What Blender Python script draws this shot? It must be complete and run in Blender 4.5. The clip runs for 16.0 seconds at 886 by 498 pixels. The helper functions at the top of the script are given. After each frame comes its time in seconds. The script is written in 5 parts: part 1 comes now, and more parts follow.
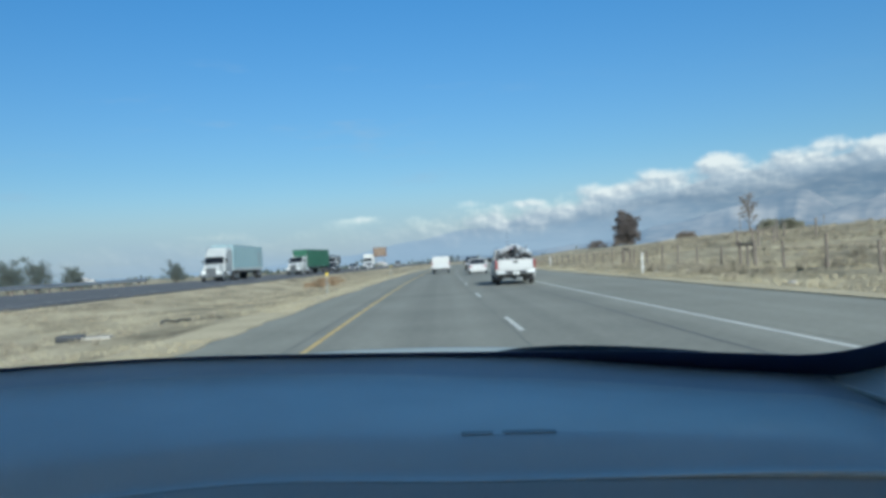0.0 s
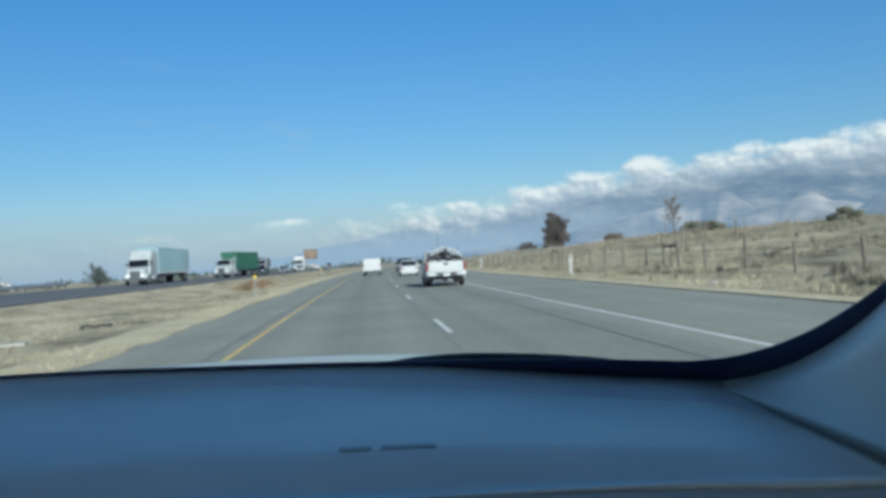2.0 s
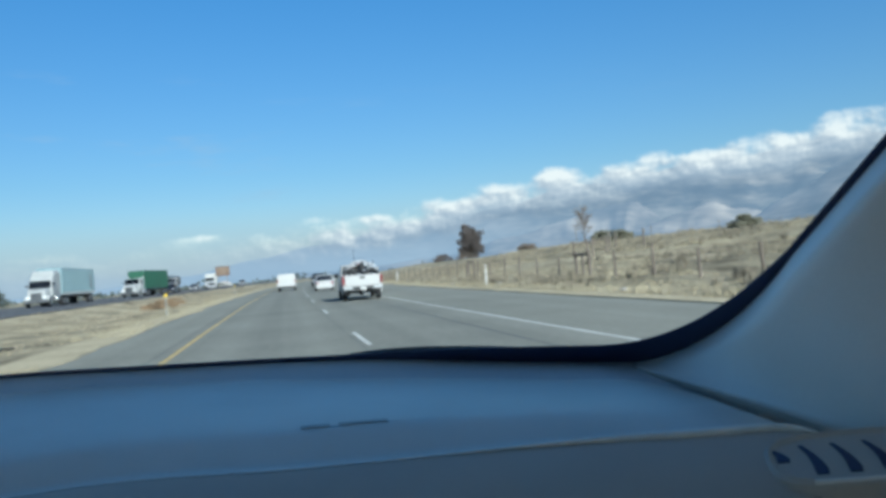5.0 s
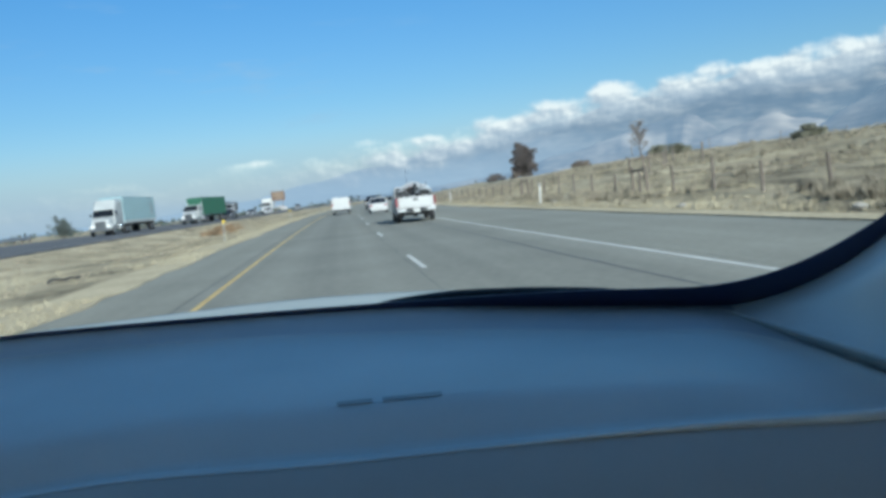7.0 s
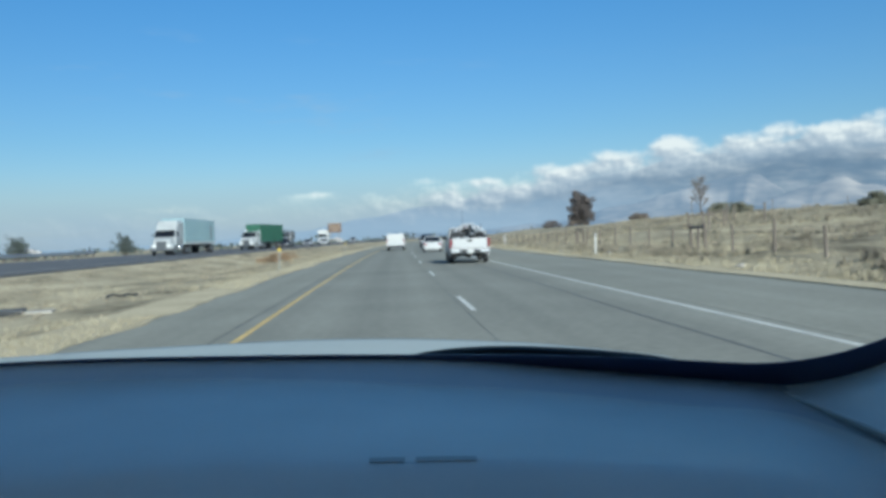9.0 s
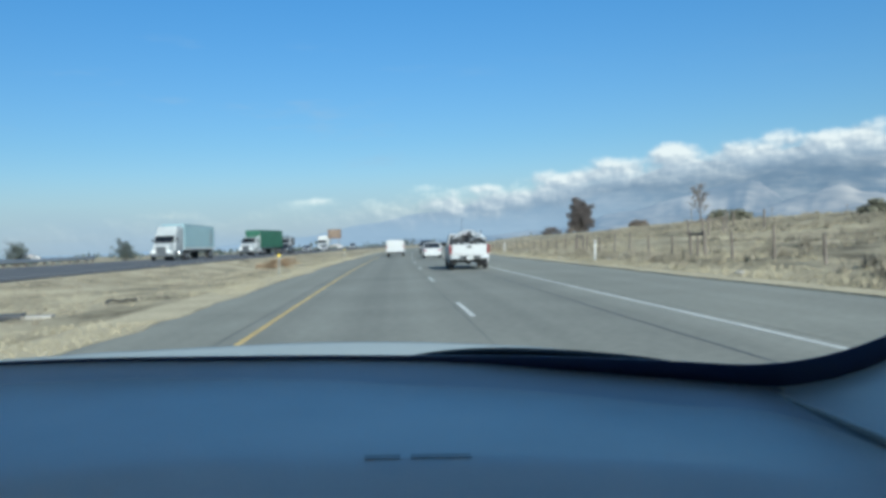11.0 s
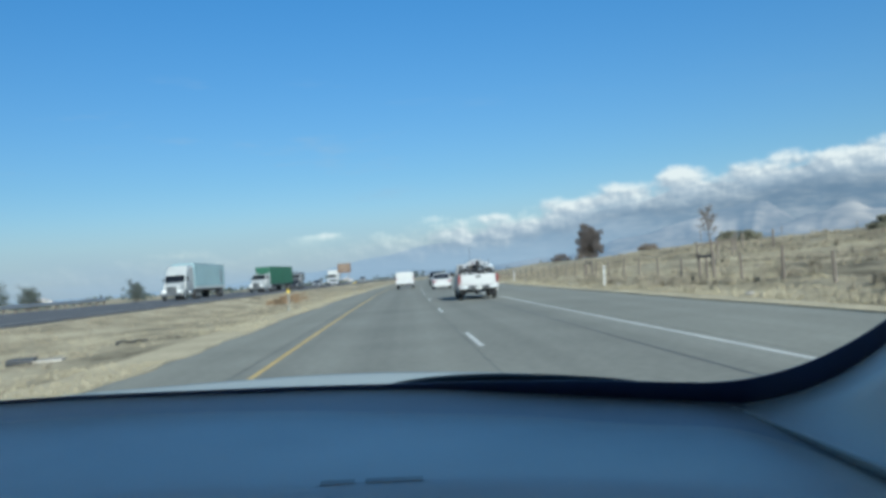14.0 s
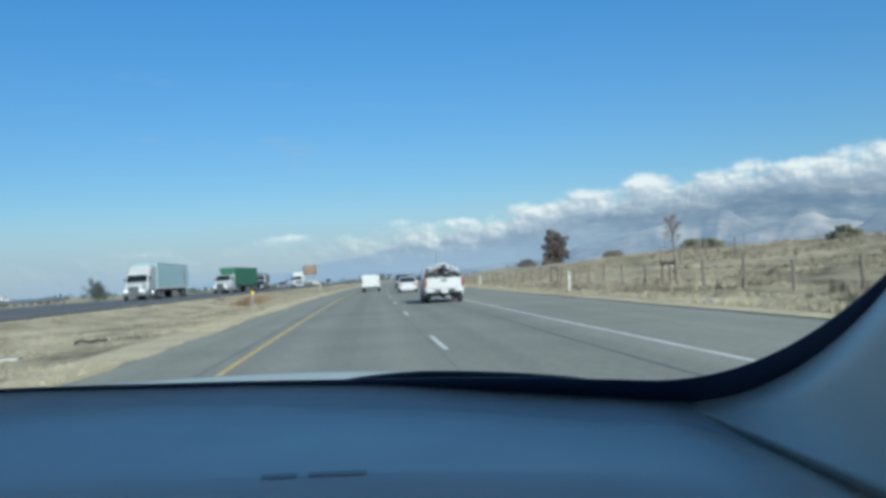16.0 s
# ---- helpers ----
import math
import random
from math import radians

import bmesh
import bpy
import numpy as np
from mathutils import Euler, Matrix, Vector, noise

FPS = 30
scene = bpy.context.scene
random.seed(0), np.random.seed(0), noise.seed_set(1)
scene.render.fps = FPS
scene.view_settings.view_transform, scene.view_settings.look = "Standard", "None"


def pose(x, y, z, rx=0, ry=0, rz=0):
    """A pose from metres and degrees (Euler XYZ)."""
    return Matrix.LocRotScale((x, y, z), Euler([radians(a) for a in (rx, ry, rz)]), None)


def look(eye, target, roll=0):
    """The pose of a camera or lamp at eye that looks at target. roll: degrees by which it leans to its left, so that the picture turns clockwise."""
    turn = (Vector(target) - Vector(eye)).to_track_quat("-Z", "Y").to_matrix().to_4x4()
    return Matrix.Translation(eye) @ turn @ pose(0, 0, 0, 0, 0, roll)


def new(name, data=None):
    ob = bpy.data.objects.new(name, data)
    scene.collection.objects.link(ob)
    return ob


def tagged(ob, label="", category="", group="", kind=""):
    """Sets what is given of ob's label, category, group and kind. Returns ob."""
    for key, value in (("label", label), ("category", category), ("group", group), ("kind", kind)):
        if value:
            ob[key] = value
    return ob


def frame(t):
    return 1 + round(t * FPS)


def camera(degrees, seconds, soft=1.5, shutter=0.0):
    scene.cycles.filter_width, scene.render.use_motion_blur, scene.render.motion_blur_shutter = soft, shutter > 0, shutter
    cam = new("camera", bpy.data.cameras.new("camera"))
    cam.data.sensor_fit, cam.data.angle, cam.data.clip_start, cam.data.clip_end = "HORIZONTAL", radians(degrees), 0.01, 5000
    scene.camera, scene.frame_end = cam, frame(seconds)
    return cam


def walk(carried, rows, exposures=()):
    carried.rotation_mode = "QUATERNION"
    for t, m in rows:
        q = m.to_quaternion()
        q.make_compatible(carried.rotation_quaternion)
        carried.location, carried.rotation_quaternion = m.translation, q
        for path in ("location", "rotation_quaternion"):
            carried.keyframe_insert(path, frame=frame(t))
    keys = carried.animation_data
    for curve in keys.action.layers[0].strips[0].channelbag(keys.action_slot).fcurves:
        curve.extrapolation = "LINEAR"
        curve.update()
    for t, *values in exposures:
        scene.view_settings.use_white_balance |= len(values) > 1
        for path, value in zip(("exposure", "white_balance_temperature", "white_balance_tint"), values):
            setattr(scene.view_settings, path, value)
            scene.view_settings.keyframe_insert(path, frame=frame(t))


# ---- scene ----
cam = camera(55.94, 16.0, soft=3.7)
PATH = [
    (0.0, pose(-0.089, -0.085, 1.375, 90.82, 3.26, -0.28)),
    (0.5, pose(-0.098, -0.126, 1.377, 90.57, 3.42, -0.50)),
    (1.0, pose(-0.077, -0.123, 1.355, 90.56, 3.79, -1.24)),
    (1.5, pose(-0.044, -0.053, 1.353, 90.52, 3.54, -2.66)),
    (2.0, pose(-0.020, -0.061, 1.382, 90.67, 3.48, -4.96)),
    (2.5, pose(-0.016, -0.039, 1.363, 90.88, 3.16, -7.84)),
    (3.0, pose(-0.000, -0.034, 1.379, 91.24, 2.91, -10.56)),
    (3.5, pose(-0.010, -0.022, 1.379, 91.52, 3.12, -12.49)),
    (4.0, pose(-0.037, -0.085, 1.362, 91.74, 3.64, -13.82)),
    (4.5, pose(-0.044, -0.116, 1.356, 90.69, 6.50, -12.06)),
    (5.0, pose(-0.078, -0.181, 1.358, 91.16, 4.75, -10.77)),
    (7.5, pose(-0.040, 0.068, 1.398, 85.49, 5.82, -6.11)),
    (8.0, pose(-0.052, 0.059, 1.414, 89.26, 2.60, -6.45)),
    (8.5, pose(-0.034, 0.050, 1.413, 93.47, 0.57, -7.83)),
    (9.0, pose(-0.035, 0.054, 1.400, 89.12, 2.28, -3.34)),
    (11.5, pose(-0.027, 0.041, 1.387, 89.97, 2.00, -3.40)),
    (12.0, pose(-0.011, 0.044, 1.361, 90.62, 1.68, -3.32)),
    (12.5, pose(-0.001, 0.028, 1.385, 91.13, 2.46, -3.28)),
    (13.0, pose(0.013, 0.018, 1.388, 91.39, 3.24, -3.10)),
    (13.5, pose(0.017, 0.028, 1.395, 91.57, 3.81, -2.89)),
    (14.0, pose(0.040, 0.002, 1.386, 91.70, 4.02, -2.67)),
    (14.5, pose(0.036, 0.003, 1.375, 91.78, 3.77, -2.84)),
    (15.0, pose(0.021, -0.013, 1.374, 91.86, 3.52, -3.36)),
    (15.5, pose(0.059, 0.003, 1.374, 91.89, 3.25, -4.15)),
    (16.0, pose(0.061, 0.016, 1.370, 91.81, 3.22, -4.98)),
]
walk(cam, PATH, exposures=[(0.0, 0.32, 5900.0, 2.0), (2.0, 0.32, 5900.0, 2.0), (3.5, 0.38, 5900.0, 2.0), (5.0, 0.44, 5900.0, 2.0), (8.5, 0.43, 5900.0, 2.0), (9.0, 0.35, 5900.0, 2.0), (11.5, 0.41, 5900.0, 2.0), (14.0, 0.34, 5900.0, 2.0), (16.0, 0.35, 5900.0, 2.0)])

# ---- world and sun ----
SUN_AZ, SUN_EL = 162.0, 26.0  # degrees, clockwise from straight ahead
world = bpy.data.worlds.new("sky")
scene.world = world
world.use_nodes = True
wn, wl = world.node_tree.nodes, world.node_tree.links
sky = wn.new("ShaderNodeTexSky")
sky.sky_type = "NISHITA"
sky.sun_disc = False
sky.sun_elevation = radians(SUN_EL)
sky.sun_rotation = radians(SUN_AZ)
sky.altitude = 100
sky.air_density, sky.dust_density, sky.ozone_density = 1.0, 0.6, 3.0
tint = wn.new("ShaderNodeMix")  # the clear winter air's deeper blue
tint.data_type, tint.blend_type = "RGBA", "MULTIPLY"
tint.inputs["Factor"].default_value = 1.0
up = wn.new("ShaderNodeTexCoord")
upz = wn.new("ShaderNodeSeparateXYZ")
wl.new(up.outputs["Generated"], upz.inputs[0])
deep = wn.new("ShaderNodeValToRGB")
deep.color_ramp.elements[0].position, deep.color_ramp.elements[0].color = 0.0, (0.69, 0.655, 0.70, 1)
deep.color_ramp.elements[1].position, deep.color_ramp.elements[1].color = 0.34, (0.40, 0.78, 1.00, 1)
mid = deep.color_ramp.elements.new(0.12)
mid.color = (0.53, 0.685, 0.775, 1)
zen = deep.color_ramp.elements.new(0.7)
zen.color = (0.66, 0.90, 1.0, 1)
wl.new(upz.outputs["Z"], deep.inputs[0])
wl.new(deep.outputs[0], tint.inputs["B"])
wl.new(sky.outputs[0], tint.inputs["A"])
side = wn.new("ShaderNodeMapRange")  # the haze is brighter on the sun's side
for key, v in (("From Min", -1.0), ("From Max", 1.0), ("To Min", 0.86), ("To Max", 1.22)):
    side.inputs[key].default_value = v
wl.new(upz.outputs["X"], side.inputs["Value"])
haze = wn.new("ShaderNodeVectorMath")
haze.operation = "SCALE"
wl.new(tint.outputs["Result"], haze.inputs[0])
wl.new(side.outputs[0], haze.inputs["Scale"])
wl.new(haze.outputs[0], wn["Background"].inputs["Color"])
wn["Background"].inputs["Strength"].default_value = 0.0935
sun = new("sun", bpy.data.lights.new("sun", "SUN"))
sun.data.energy, sun.data.angle, sun.data.color = 5.0, radians(0.5), (1.0, 0.975, 0.915)
sd = Vector((math.sin(radians(SUN_AZ)) * math.cos(radians(SUN_EL)), math.cos(radians(SUN_AZ)) * math.cos(radians(SUN_EL)), math.sin(radians(SUN_EL))))
sun.matrix_world = look((0, 0, 60), tuple(Vector((0, 0, 60)) - sd))

# ---- materials ----
def mat(name, color, rough=0.6, metal=0.0, vary=0.15, scale=3.0, fine=40.0, bump=0.0, island=False, spec=0.5, stretch=(1, 1, 1)):
    """A surface with variation at two scales and a fine relief."""
    m = bpy.data.materials.new(name)
    m.use_nodes = True
    n, l = m.node_tree.nodes, m.node_tree.links
    p = n["Principled BSDF"]
    p.inputs["Roughness"].default_value, p.inputs["Metallic"].default_value = rough, metal
    p.inputs["Specular IOR Level"].default_value = spec
    tc = n.new("ShaderNodeTexCoord")
    mp = n.new("ShaderNodeMapping")
    mp.inputs["Scale"].default_value = stretch
    l.new(tc.outputs["Object"], mp.inputs["Vector"])
    big, small = n.new("ShaderNodeTexNoise"), n.new("ShaderNodeTexNoise")
    for tex, s in ((big, scale), (small, fine)):
        tex.inputs["Scale"].default_value = s
        tex.inputs["Detail"].default_value = 5
        l.new(mp.outputs[0], tex.inputs["Vector"])
    add = n.new("ShaderNodeMath")
    add.operation = "ADD"
    l.new(big.outputs["Fac"], add.inputs[0]), l.new(small.outputs["Fac"], add.inputs[1])
    rng = n.new("ShaderNodeMapRange")
    rng.inputs["From Min"].default_value, rng.inputs["From Max"].default_value = 0.7, 1.3
    rng.inputs["To Min"].default_value, rng.inputs["To Max"].default_value = 1 - vary, 1 + vary
    l.new(add.outputs[0], rng.inputs["Value"])
    mul = n.new("ShaderNodeVectorMath")
    mul.operation = "SCALE"
    mul.inputs[0].default_value = color
    l.new(rng.outputs[0], mul.inputs["Scale"])
    last = mul.outputs[0]
    if island:
        geo = n.new("ShaderNodeNewGeometry")
        r2 = n.new("ShaderNodeMapRange")
        r2.inputs["To Min"].default_value, r2.inputs["To Max"].default_value = 0.72, 1.22
        l.new(geo.outputs["Random Per Island"], r2.inputs["Value"])
        m2 = n.new("ShaderNodeVectorMath")
        m2.operation = "SCALE"
        l.new(last, m2.inputs[0]), l.new(r2.outputs[0], m2.inputs["Scale"])
        last = m2.outputs[0]
    l.new(last, p.inputs["Base Color"])
    if bump:
        b = n.new("ShaderNodeBump")
        b.inputs["Strength"].default_value, b.inputs["Distance"].default_value = bump, 0.01
        l.new(small.outputs["Fac"], b.inputs["Height"]), l.new(b.outputs[0], p.inputs["Normal"])
    return m


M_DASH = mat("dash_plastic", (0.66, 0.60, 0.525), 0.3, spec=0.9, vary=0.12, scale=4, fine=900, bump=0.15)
# darker copy of the dash plastic, for the shade under the windscreen
M_DASHFAR = mat("shaded_dash_plastic", (0.48, 0.47, 0.46), 0.5, spec=0.5, vary=0.12, scale=4, fine=900, bump=0.15)
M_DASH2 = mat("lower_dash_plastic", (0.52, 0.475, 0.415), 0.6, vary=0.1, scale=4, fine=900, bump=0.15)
M_SEAM = mat("dash_seam_trim", (0.88, 0.84, 0.76), 0.4, 0.2, vary=0.1)
M_FRIT = mat("black_frit", (0.015, 0.025, 0.085), 0.35, vary=0.1)
M_PILLAR = mat("pillar_plastic", (0.80, 0.74, 0.66), 0.45, vary=0.08, scale=3, fine=600, bump=0.1)
M_CABIN = mat("cabin_lining", (0.50, 0.49, 0.48), 0.8, vary=0.15, scale=5, fine=300)
M_MARK = mat("embossed_marks", (0.47, 0.44, 0.39), 0.6, vary=0.1)
M_BONNET = mat("bonnet_paint", (0.36, 0.38, 0.34), 0.45, vary=0.06, scale=1.5, spec=0.25)
M_HOOD = mat("silver_paint", (0.52, 0.52, 0.51), 0.25, 0.3, vary=0.06, scale=1.5)
M_RUBBER = mat("rubber", (0.022, 0.022, 0.024), 0.75, vary=0.25, scale=8)
M_WIPER = mat("wiper_plastic", (0.030, 0.036, 0.042), 0.6, spec=0.2, vary=0.2, scale=8)
M_WHITE = mat("white_paint", (0.42, 0.42, 0.41), 0.32, vary=0.05, scale=1.2, fine=9)
M_CREAM = mat("dull_white_panel", (0.42, 0.42, 0.395), 0.5, vary=0.1, scale=1.2, fine=9)
M_GREY = mat("grey_paint", (0.16, 0.17, 0.18), 0.3, vary=0.08)
M_BLACKCAR = mat("black_paint", (0.020, 0.022, 0.026), 0.25, vary=0.1)
M_GREEN = mat("green_container", (0.018, 0.085, 0.05), 0.55, vary=0.25, scale=1.0, fine=8)
M_CABPAINT = mat("dull_white_paint", (0.36, 0.37, 0.36), 0.5, vary=0.15, scale=1.5, fine=9)
M_TEAL = mat("pale_teal_panel", (0.20, 0.295, 0.315), 0.45, vary=0.1, scale=1.0, fine=9)
M_STEEL = mat("galvanised_steel", (0.42, 0.43, 0.44), 0.45, 0.7, vary=0.2, scale=3)
M_DARK = mat("dark_metal", (0.03, 0.032, 0.035), 0.5, 0.3, vary=0.25, scale=5)
M_GLASS = mat("tinted_glass", (0.015, 0.018, 0.022), 0.08, vary=0.05, spec=0.8)
M_CHROME = mat("chrome", (0.50, 0.51, 0.52), 0.38, 1.0, vary=0.08)
M_BUMPER = mat("dull_bumper", (0.16, 0.165, 0.17), 0.35, 0.8, vary=0.2, scale=3)
M_RED = mat("red_lens", (0.20, 0.016, 0.022), 0.3, vary=0.1)
M_LAMP = mat("headlamp_lens", (0.7, 0.7, 0.68), 0.12, vary=0.1)
M_PLATE = mat("plate", (0.6, 0.6, 0.58), 0.5, vary=0.1)
M_TYRE = mat("tyre_rubber", (0.022, 0.022, 0.023), 0.8, vary=0.25, scale=6)
M_TIPPER = mat("tipper_steel", (0.05, 0.056, 0.06), 0.6, 0.2, vary=0.3, scale=2)
M_RIM = mat("alloy_rim", (0.42, 0.43, 0.44), 0.35, 0.8, vary=0.15, scale=6)
M_WOOD = mat("weathered_wood", (0.15, 0.125, 0.10), 0.85, vary=0.35, scale=3, fine=25, bump=0.4, stretch=(1, 1, 0.15))
M_WIRE = mat("rusty_wire", (0.09, 0.07, 0.06), 0.7, 0.4, vary=0.3)
M_YELLOWLINE = mat("yellow_line_paint", (0.52, 0.365, 0.13), 0.65, vary=0.22, scale=1.5, fine=30)
M_WHITELINE = mat("white_line_paint", (0.54, 0.53, 0.47), 0.65, vary=0.22, scale=1.5, fine=30)
M_STAKE = mat("weathered_steel_stake", (0.20, 0.205, 0.185), 0.6, 0.2, vary=0.2, scale=5)
M_YELLOW = mat("yellow_reflector", (0.75, 0.52, 0.02), 0.4, vary=0.1)
M_SIGN = mat("brown_sign_board", (0.10, 0.062, 0.04), 0.6, vary=0.2, scale=1)
M_SIGNBAR = mat("pale_sign_marks", (0.22, 0.16, 0.11), 0.6, vary=0.1)
M_BUSH = mat("olive_grey_brush", (0.17, 0.165, 0.115), 0.85, vary=0.3, scale=1.0, island=True)
M_LEAF = mat("grey_green_leaves", (0.100, 0.084, 0.078), 0.8, vary=0.3, scale=1.0, island=True)
M_TWIG = mat("bare_twigs", (0.16, 0.13, 0.105), 0.9, vary=0.3, scale=2, island=True)
M_BARK = mat("bark", (0.10, 0.085, 0.07), 0.9, vary=0.35, scale=4, fine=20, bump=0.6)
M_DRYGRASS = mat("dry_grass_blades", (0.385, 0.335, 0.225), 0.85, vary=0.36, scale=0.13, island=True)
M_SHRUB = mat("dry_shrub_twigs", (0.26, 0.225, 0.165), 0.9, vary=0.3, scale=0.5, island=True)
M_STONE = mat("pale_stone", (0.30, 0.28, 0.24), 0.85, vary=0.2, scale=4)
M_FARTREE = mat("far_tree_leaves", (0.07, 0.085, 0.075), 0.9, vary=0.3, scale=0.05, island=True)
M_SHED = mat("shed_wall", (0.42, 0.42, 0.41), 0.7, vary=0.15, scale=0.5)
M_ROOF = mat("shed_roof", (0.30, 0.28, 0.27), 0.6, vary=0.15, scale=0.5)


def asphalt(name, color, seed):
    m = mat(name, color, 0.85, spec=0.3, vary=0.16, scale=0.25, fine=6, bump=0.25)
    n, l = m.node_tree.nodes, m.node_tree.links
    p = n["Principled BSDF"]
    src = p.inputs["Base Color"].links[0].from_socket
    tc = n.new("ShaderNodeTexCoord")
    mp = n.new("ShaderNodeMapping")
    mp.inputs["Scale"].default_value, mp.inputs["Location"].default_value = (1.1, 0.012, 1), (seed, seed, 0)
    l.new(tc.outputs["Object"], mp.inputs["Vector"])
    tracks = n.new("ShaderNodeTexNoise")
    tracks.inputs["Scale"].default_value, tracks.inputs["Detail"].default_value = 1.0, 4
    l.new(mp.outputs[0], tracks.inputs["Vector"])
    rng = n.new("ShaderNodeMapRange")
    rng.inputs["From Min"].default_value, rng.inputs["From Max"].default_value = 0.3, 0.7
    rng.inputs["To Min"].default_value, rng.inputs["To Max"].default_value = 0.88, 1.10
    l.new(tracks.outputs["Fac"], rng.inputs["Value"])
    mul = n.new("ShaderNodeVectorMath")
    mul.operation = "SCALE"
    l.new(src, mul.inputs[0]), l.new(rng.outputs[0], mul.inputs["Scale"])
    l.new(mul.outputs[0], p.inputs["Base Color"])
    return m


M_ASPHALT = asphalt("asphalt", (0.216, 0.212, 0.174), 3.0)
M_ASPHALT2 = asphalt("shoulder_asphalt", (0.232, 0.227, 0.184), 9.0)
M_ASPHALT3 = asphalt("far_asphalt", (0.10, 0.10, 0.10), 5.0)


def ground_material():
    """Dry grass with bare earth and darker weeds, at three sizes."""
    m = bpy.data.materials.new("dry_grassland")
    m.use_nodes = True
    n, l = m.node_tree.nodes, m.node_tree.links
    p = n["Principled BSDF"]
    p.inputs["Roughness"].default_value = 0.95
    p.inputs["Specular IOR Level"].default_value = 0.1
    tc = n.new("ShaderNodeTexCoord")
    facs = []
    for scale, stretch, detail in ((0.045, (1, 0.35, 1), 6), (0.5, (1, 0.4, 1), 8), (5.0, (1, 0.6, 1), 6)):
        mp = n.new("ShaderNodeMapping")
        mp.inputs["Scale"].default_value = stretch
        l.new(tc.outputs["Object"], mp.inputs["Vector"])
        t = n.new("ShaderNodeTexNoise")
        t.inputs["Scale"].default_value, t.inputs["Detail"].default_value, t.inputs["Roughness"].default_value = scale, detail, 0.62
        l.new(mp.outputs[0], t.inputs["Vector"])
        facs.append(t.outputs["Fac"])
    ramp = n.new("ShaderNodeValToRGB")
    cr = ramp.color_ramp
    cr.elements[0].position, cr.elements[0].color = 0.42, (0.14, 0.118, 0.08, 1)
    cr.elements[1].position, cr.elements[1].color = 0.62, (0.48, 0.41, 0.275, 1)
    e = cr.elements.new(0.48)
    e.color = (0.265, 0.225, 0.15, 1)
    e = cr.elements.new(0.55)
    e.color = (0.375, 0.32, 0.215, 1)
    a = n.new("ShaderNodeMath")
    a.operation = "MULTIPLY_ADD"
    a.inputs[1].default_value = 0.55
    b = n.new("ShaderNodeMath")
    b.operation = "MULTIPLY_ADD"
    b.inputs[1].default_value = 0.30
    c = n.new("ShaderNodeMath")
    c.operation = "MULTIPLY"
    c.inputs[1].default_value = 0.20
    l.new(facs[2], c.inputs[0])
    l.new(facs[0], b.inputs[0]), l.new(c.outputs[0], b.inputs[2])
    l.new(facs[1], a.inputs[0]), l.new(b.outputs[0], a.inputs[2])
    l.new(a.outputs[0], ramp.inputs[0])
    l.new(ramp.outputs[0], p.inputs["Base Color"])
    bp = n.new("ShaderNodeBump")
    bp.inputs["Strength"].default_value, bp.inputs["Distance"].default_value = 0.8, 0.12
    l.new(facs[2], bp.inputs["Height"]), l.new(bp.outputs[0], p.inputs["Normal"])
    return m


M_GROUND = ground_material()
M_RUST = mat("rusty_weeds", (0.25, 0.17, 0.10), 0.9, vary=0.3, scale=2, island=True)
M_EARTH = mat("bare_pale_earth", (0.44, 0.375, 0.25), 0.95, vary=0.25, scale=0.35, fine=7, bump=0.5, spec=0.1)

# ---- mesh helpers ----
def part(name, bm, material, parent=None, label="", smooth=False):
    """One mesh object from a bmesh, under a thing or a part."""
    me = bpy.data.meshes.new(name)
    bmesh.ops.recalc_face_normals(bm, faces=bm.faces)
    bm.to_mesh(me)
    bm.free()
    if smooth:
        me.shade_smooth()
    me.materials.append(material)
    ob = new(name, me)
    if parent is not None:
        ob.parent = parent
    if label:
        ob["label"] = label
    return ob


def raw(name, verts, faces, material, parent=None, smooth=False):
    me = bpy.data.meshes.new(name)
    me.from_pydata(verts, [], faces)
    me.update()
    if smooth:
        me.shade_smooth()
    me.materials.append(material)
    ob = new(name, me)
    if parent is not None:
        ob.parent = parent
    return ob


def thing(name, label, category, m=None, group="", kind=""):
    ob = tagged(new(name), label, category, group, kind)
    if m is not None:
        ob.matrix_world = m
    return ob


def box(bm, c, s, bevel=0.0, m=None):
    r = bmesh.ops.create_cube(bm, size=1.0)
    vs = r["verts"]
    bmesh.ops.scale(bm, vec=s, verts=vs)
    if m is not None:
        bmesh.ops.transform(bm, matrix=m, verts=vs)
    bmesh.ops.translate(bm, vec=c, verts=vs)
    if bevel:
        es = {e for v in vs for e in v.link_edges}
        bmesh.ops.bevel(bm, geom=list(es), offset=bevel, segments=2, affect="EDGES", profile=0.6)
    return bm


def rod(bm, a, b, r0, r1=None, seg=8):
    a, b = Vector(a), Vector(b)
    r1 = r0 if r1 is None else r1
    d = b - a
    m = Matrix.Translation((a + b) / 2) @ d.to_track_quat("Z", "Y").to_matrix().to_4x4()
    bmesh.ops.create_cone(bm, cap_ends=True, segments=seg, radius1=r0, radius2=r1, depth=d.length, matrix=m)
    return bm


def tube(bm, pts, r, seg=6):
    for a, b in zip(pts, pts[1:]):
        rod(bm, a, b, r, r, seg)
    return bm


def loft(bm, rings, closed=True, caps=True):
    """A skin over rings of equally many points."""
    rows = [[bm.verts.new(p) for p in ring] for ring in rings]
    k = len(rows[0])
    for a, b in zip(rows, rows[1:]):
        for i in range(k if closed else k - 1):
            j = (i + 1) % k
            bm.faces.new((a[i], a[j], b[j], b[i]))
    if caps and closed:
        bm.faces.new(rows[0][::-1])
        bm.faces.new(rows[-1])
    return bm


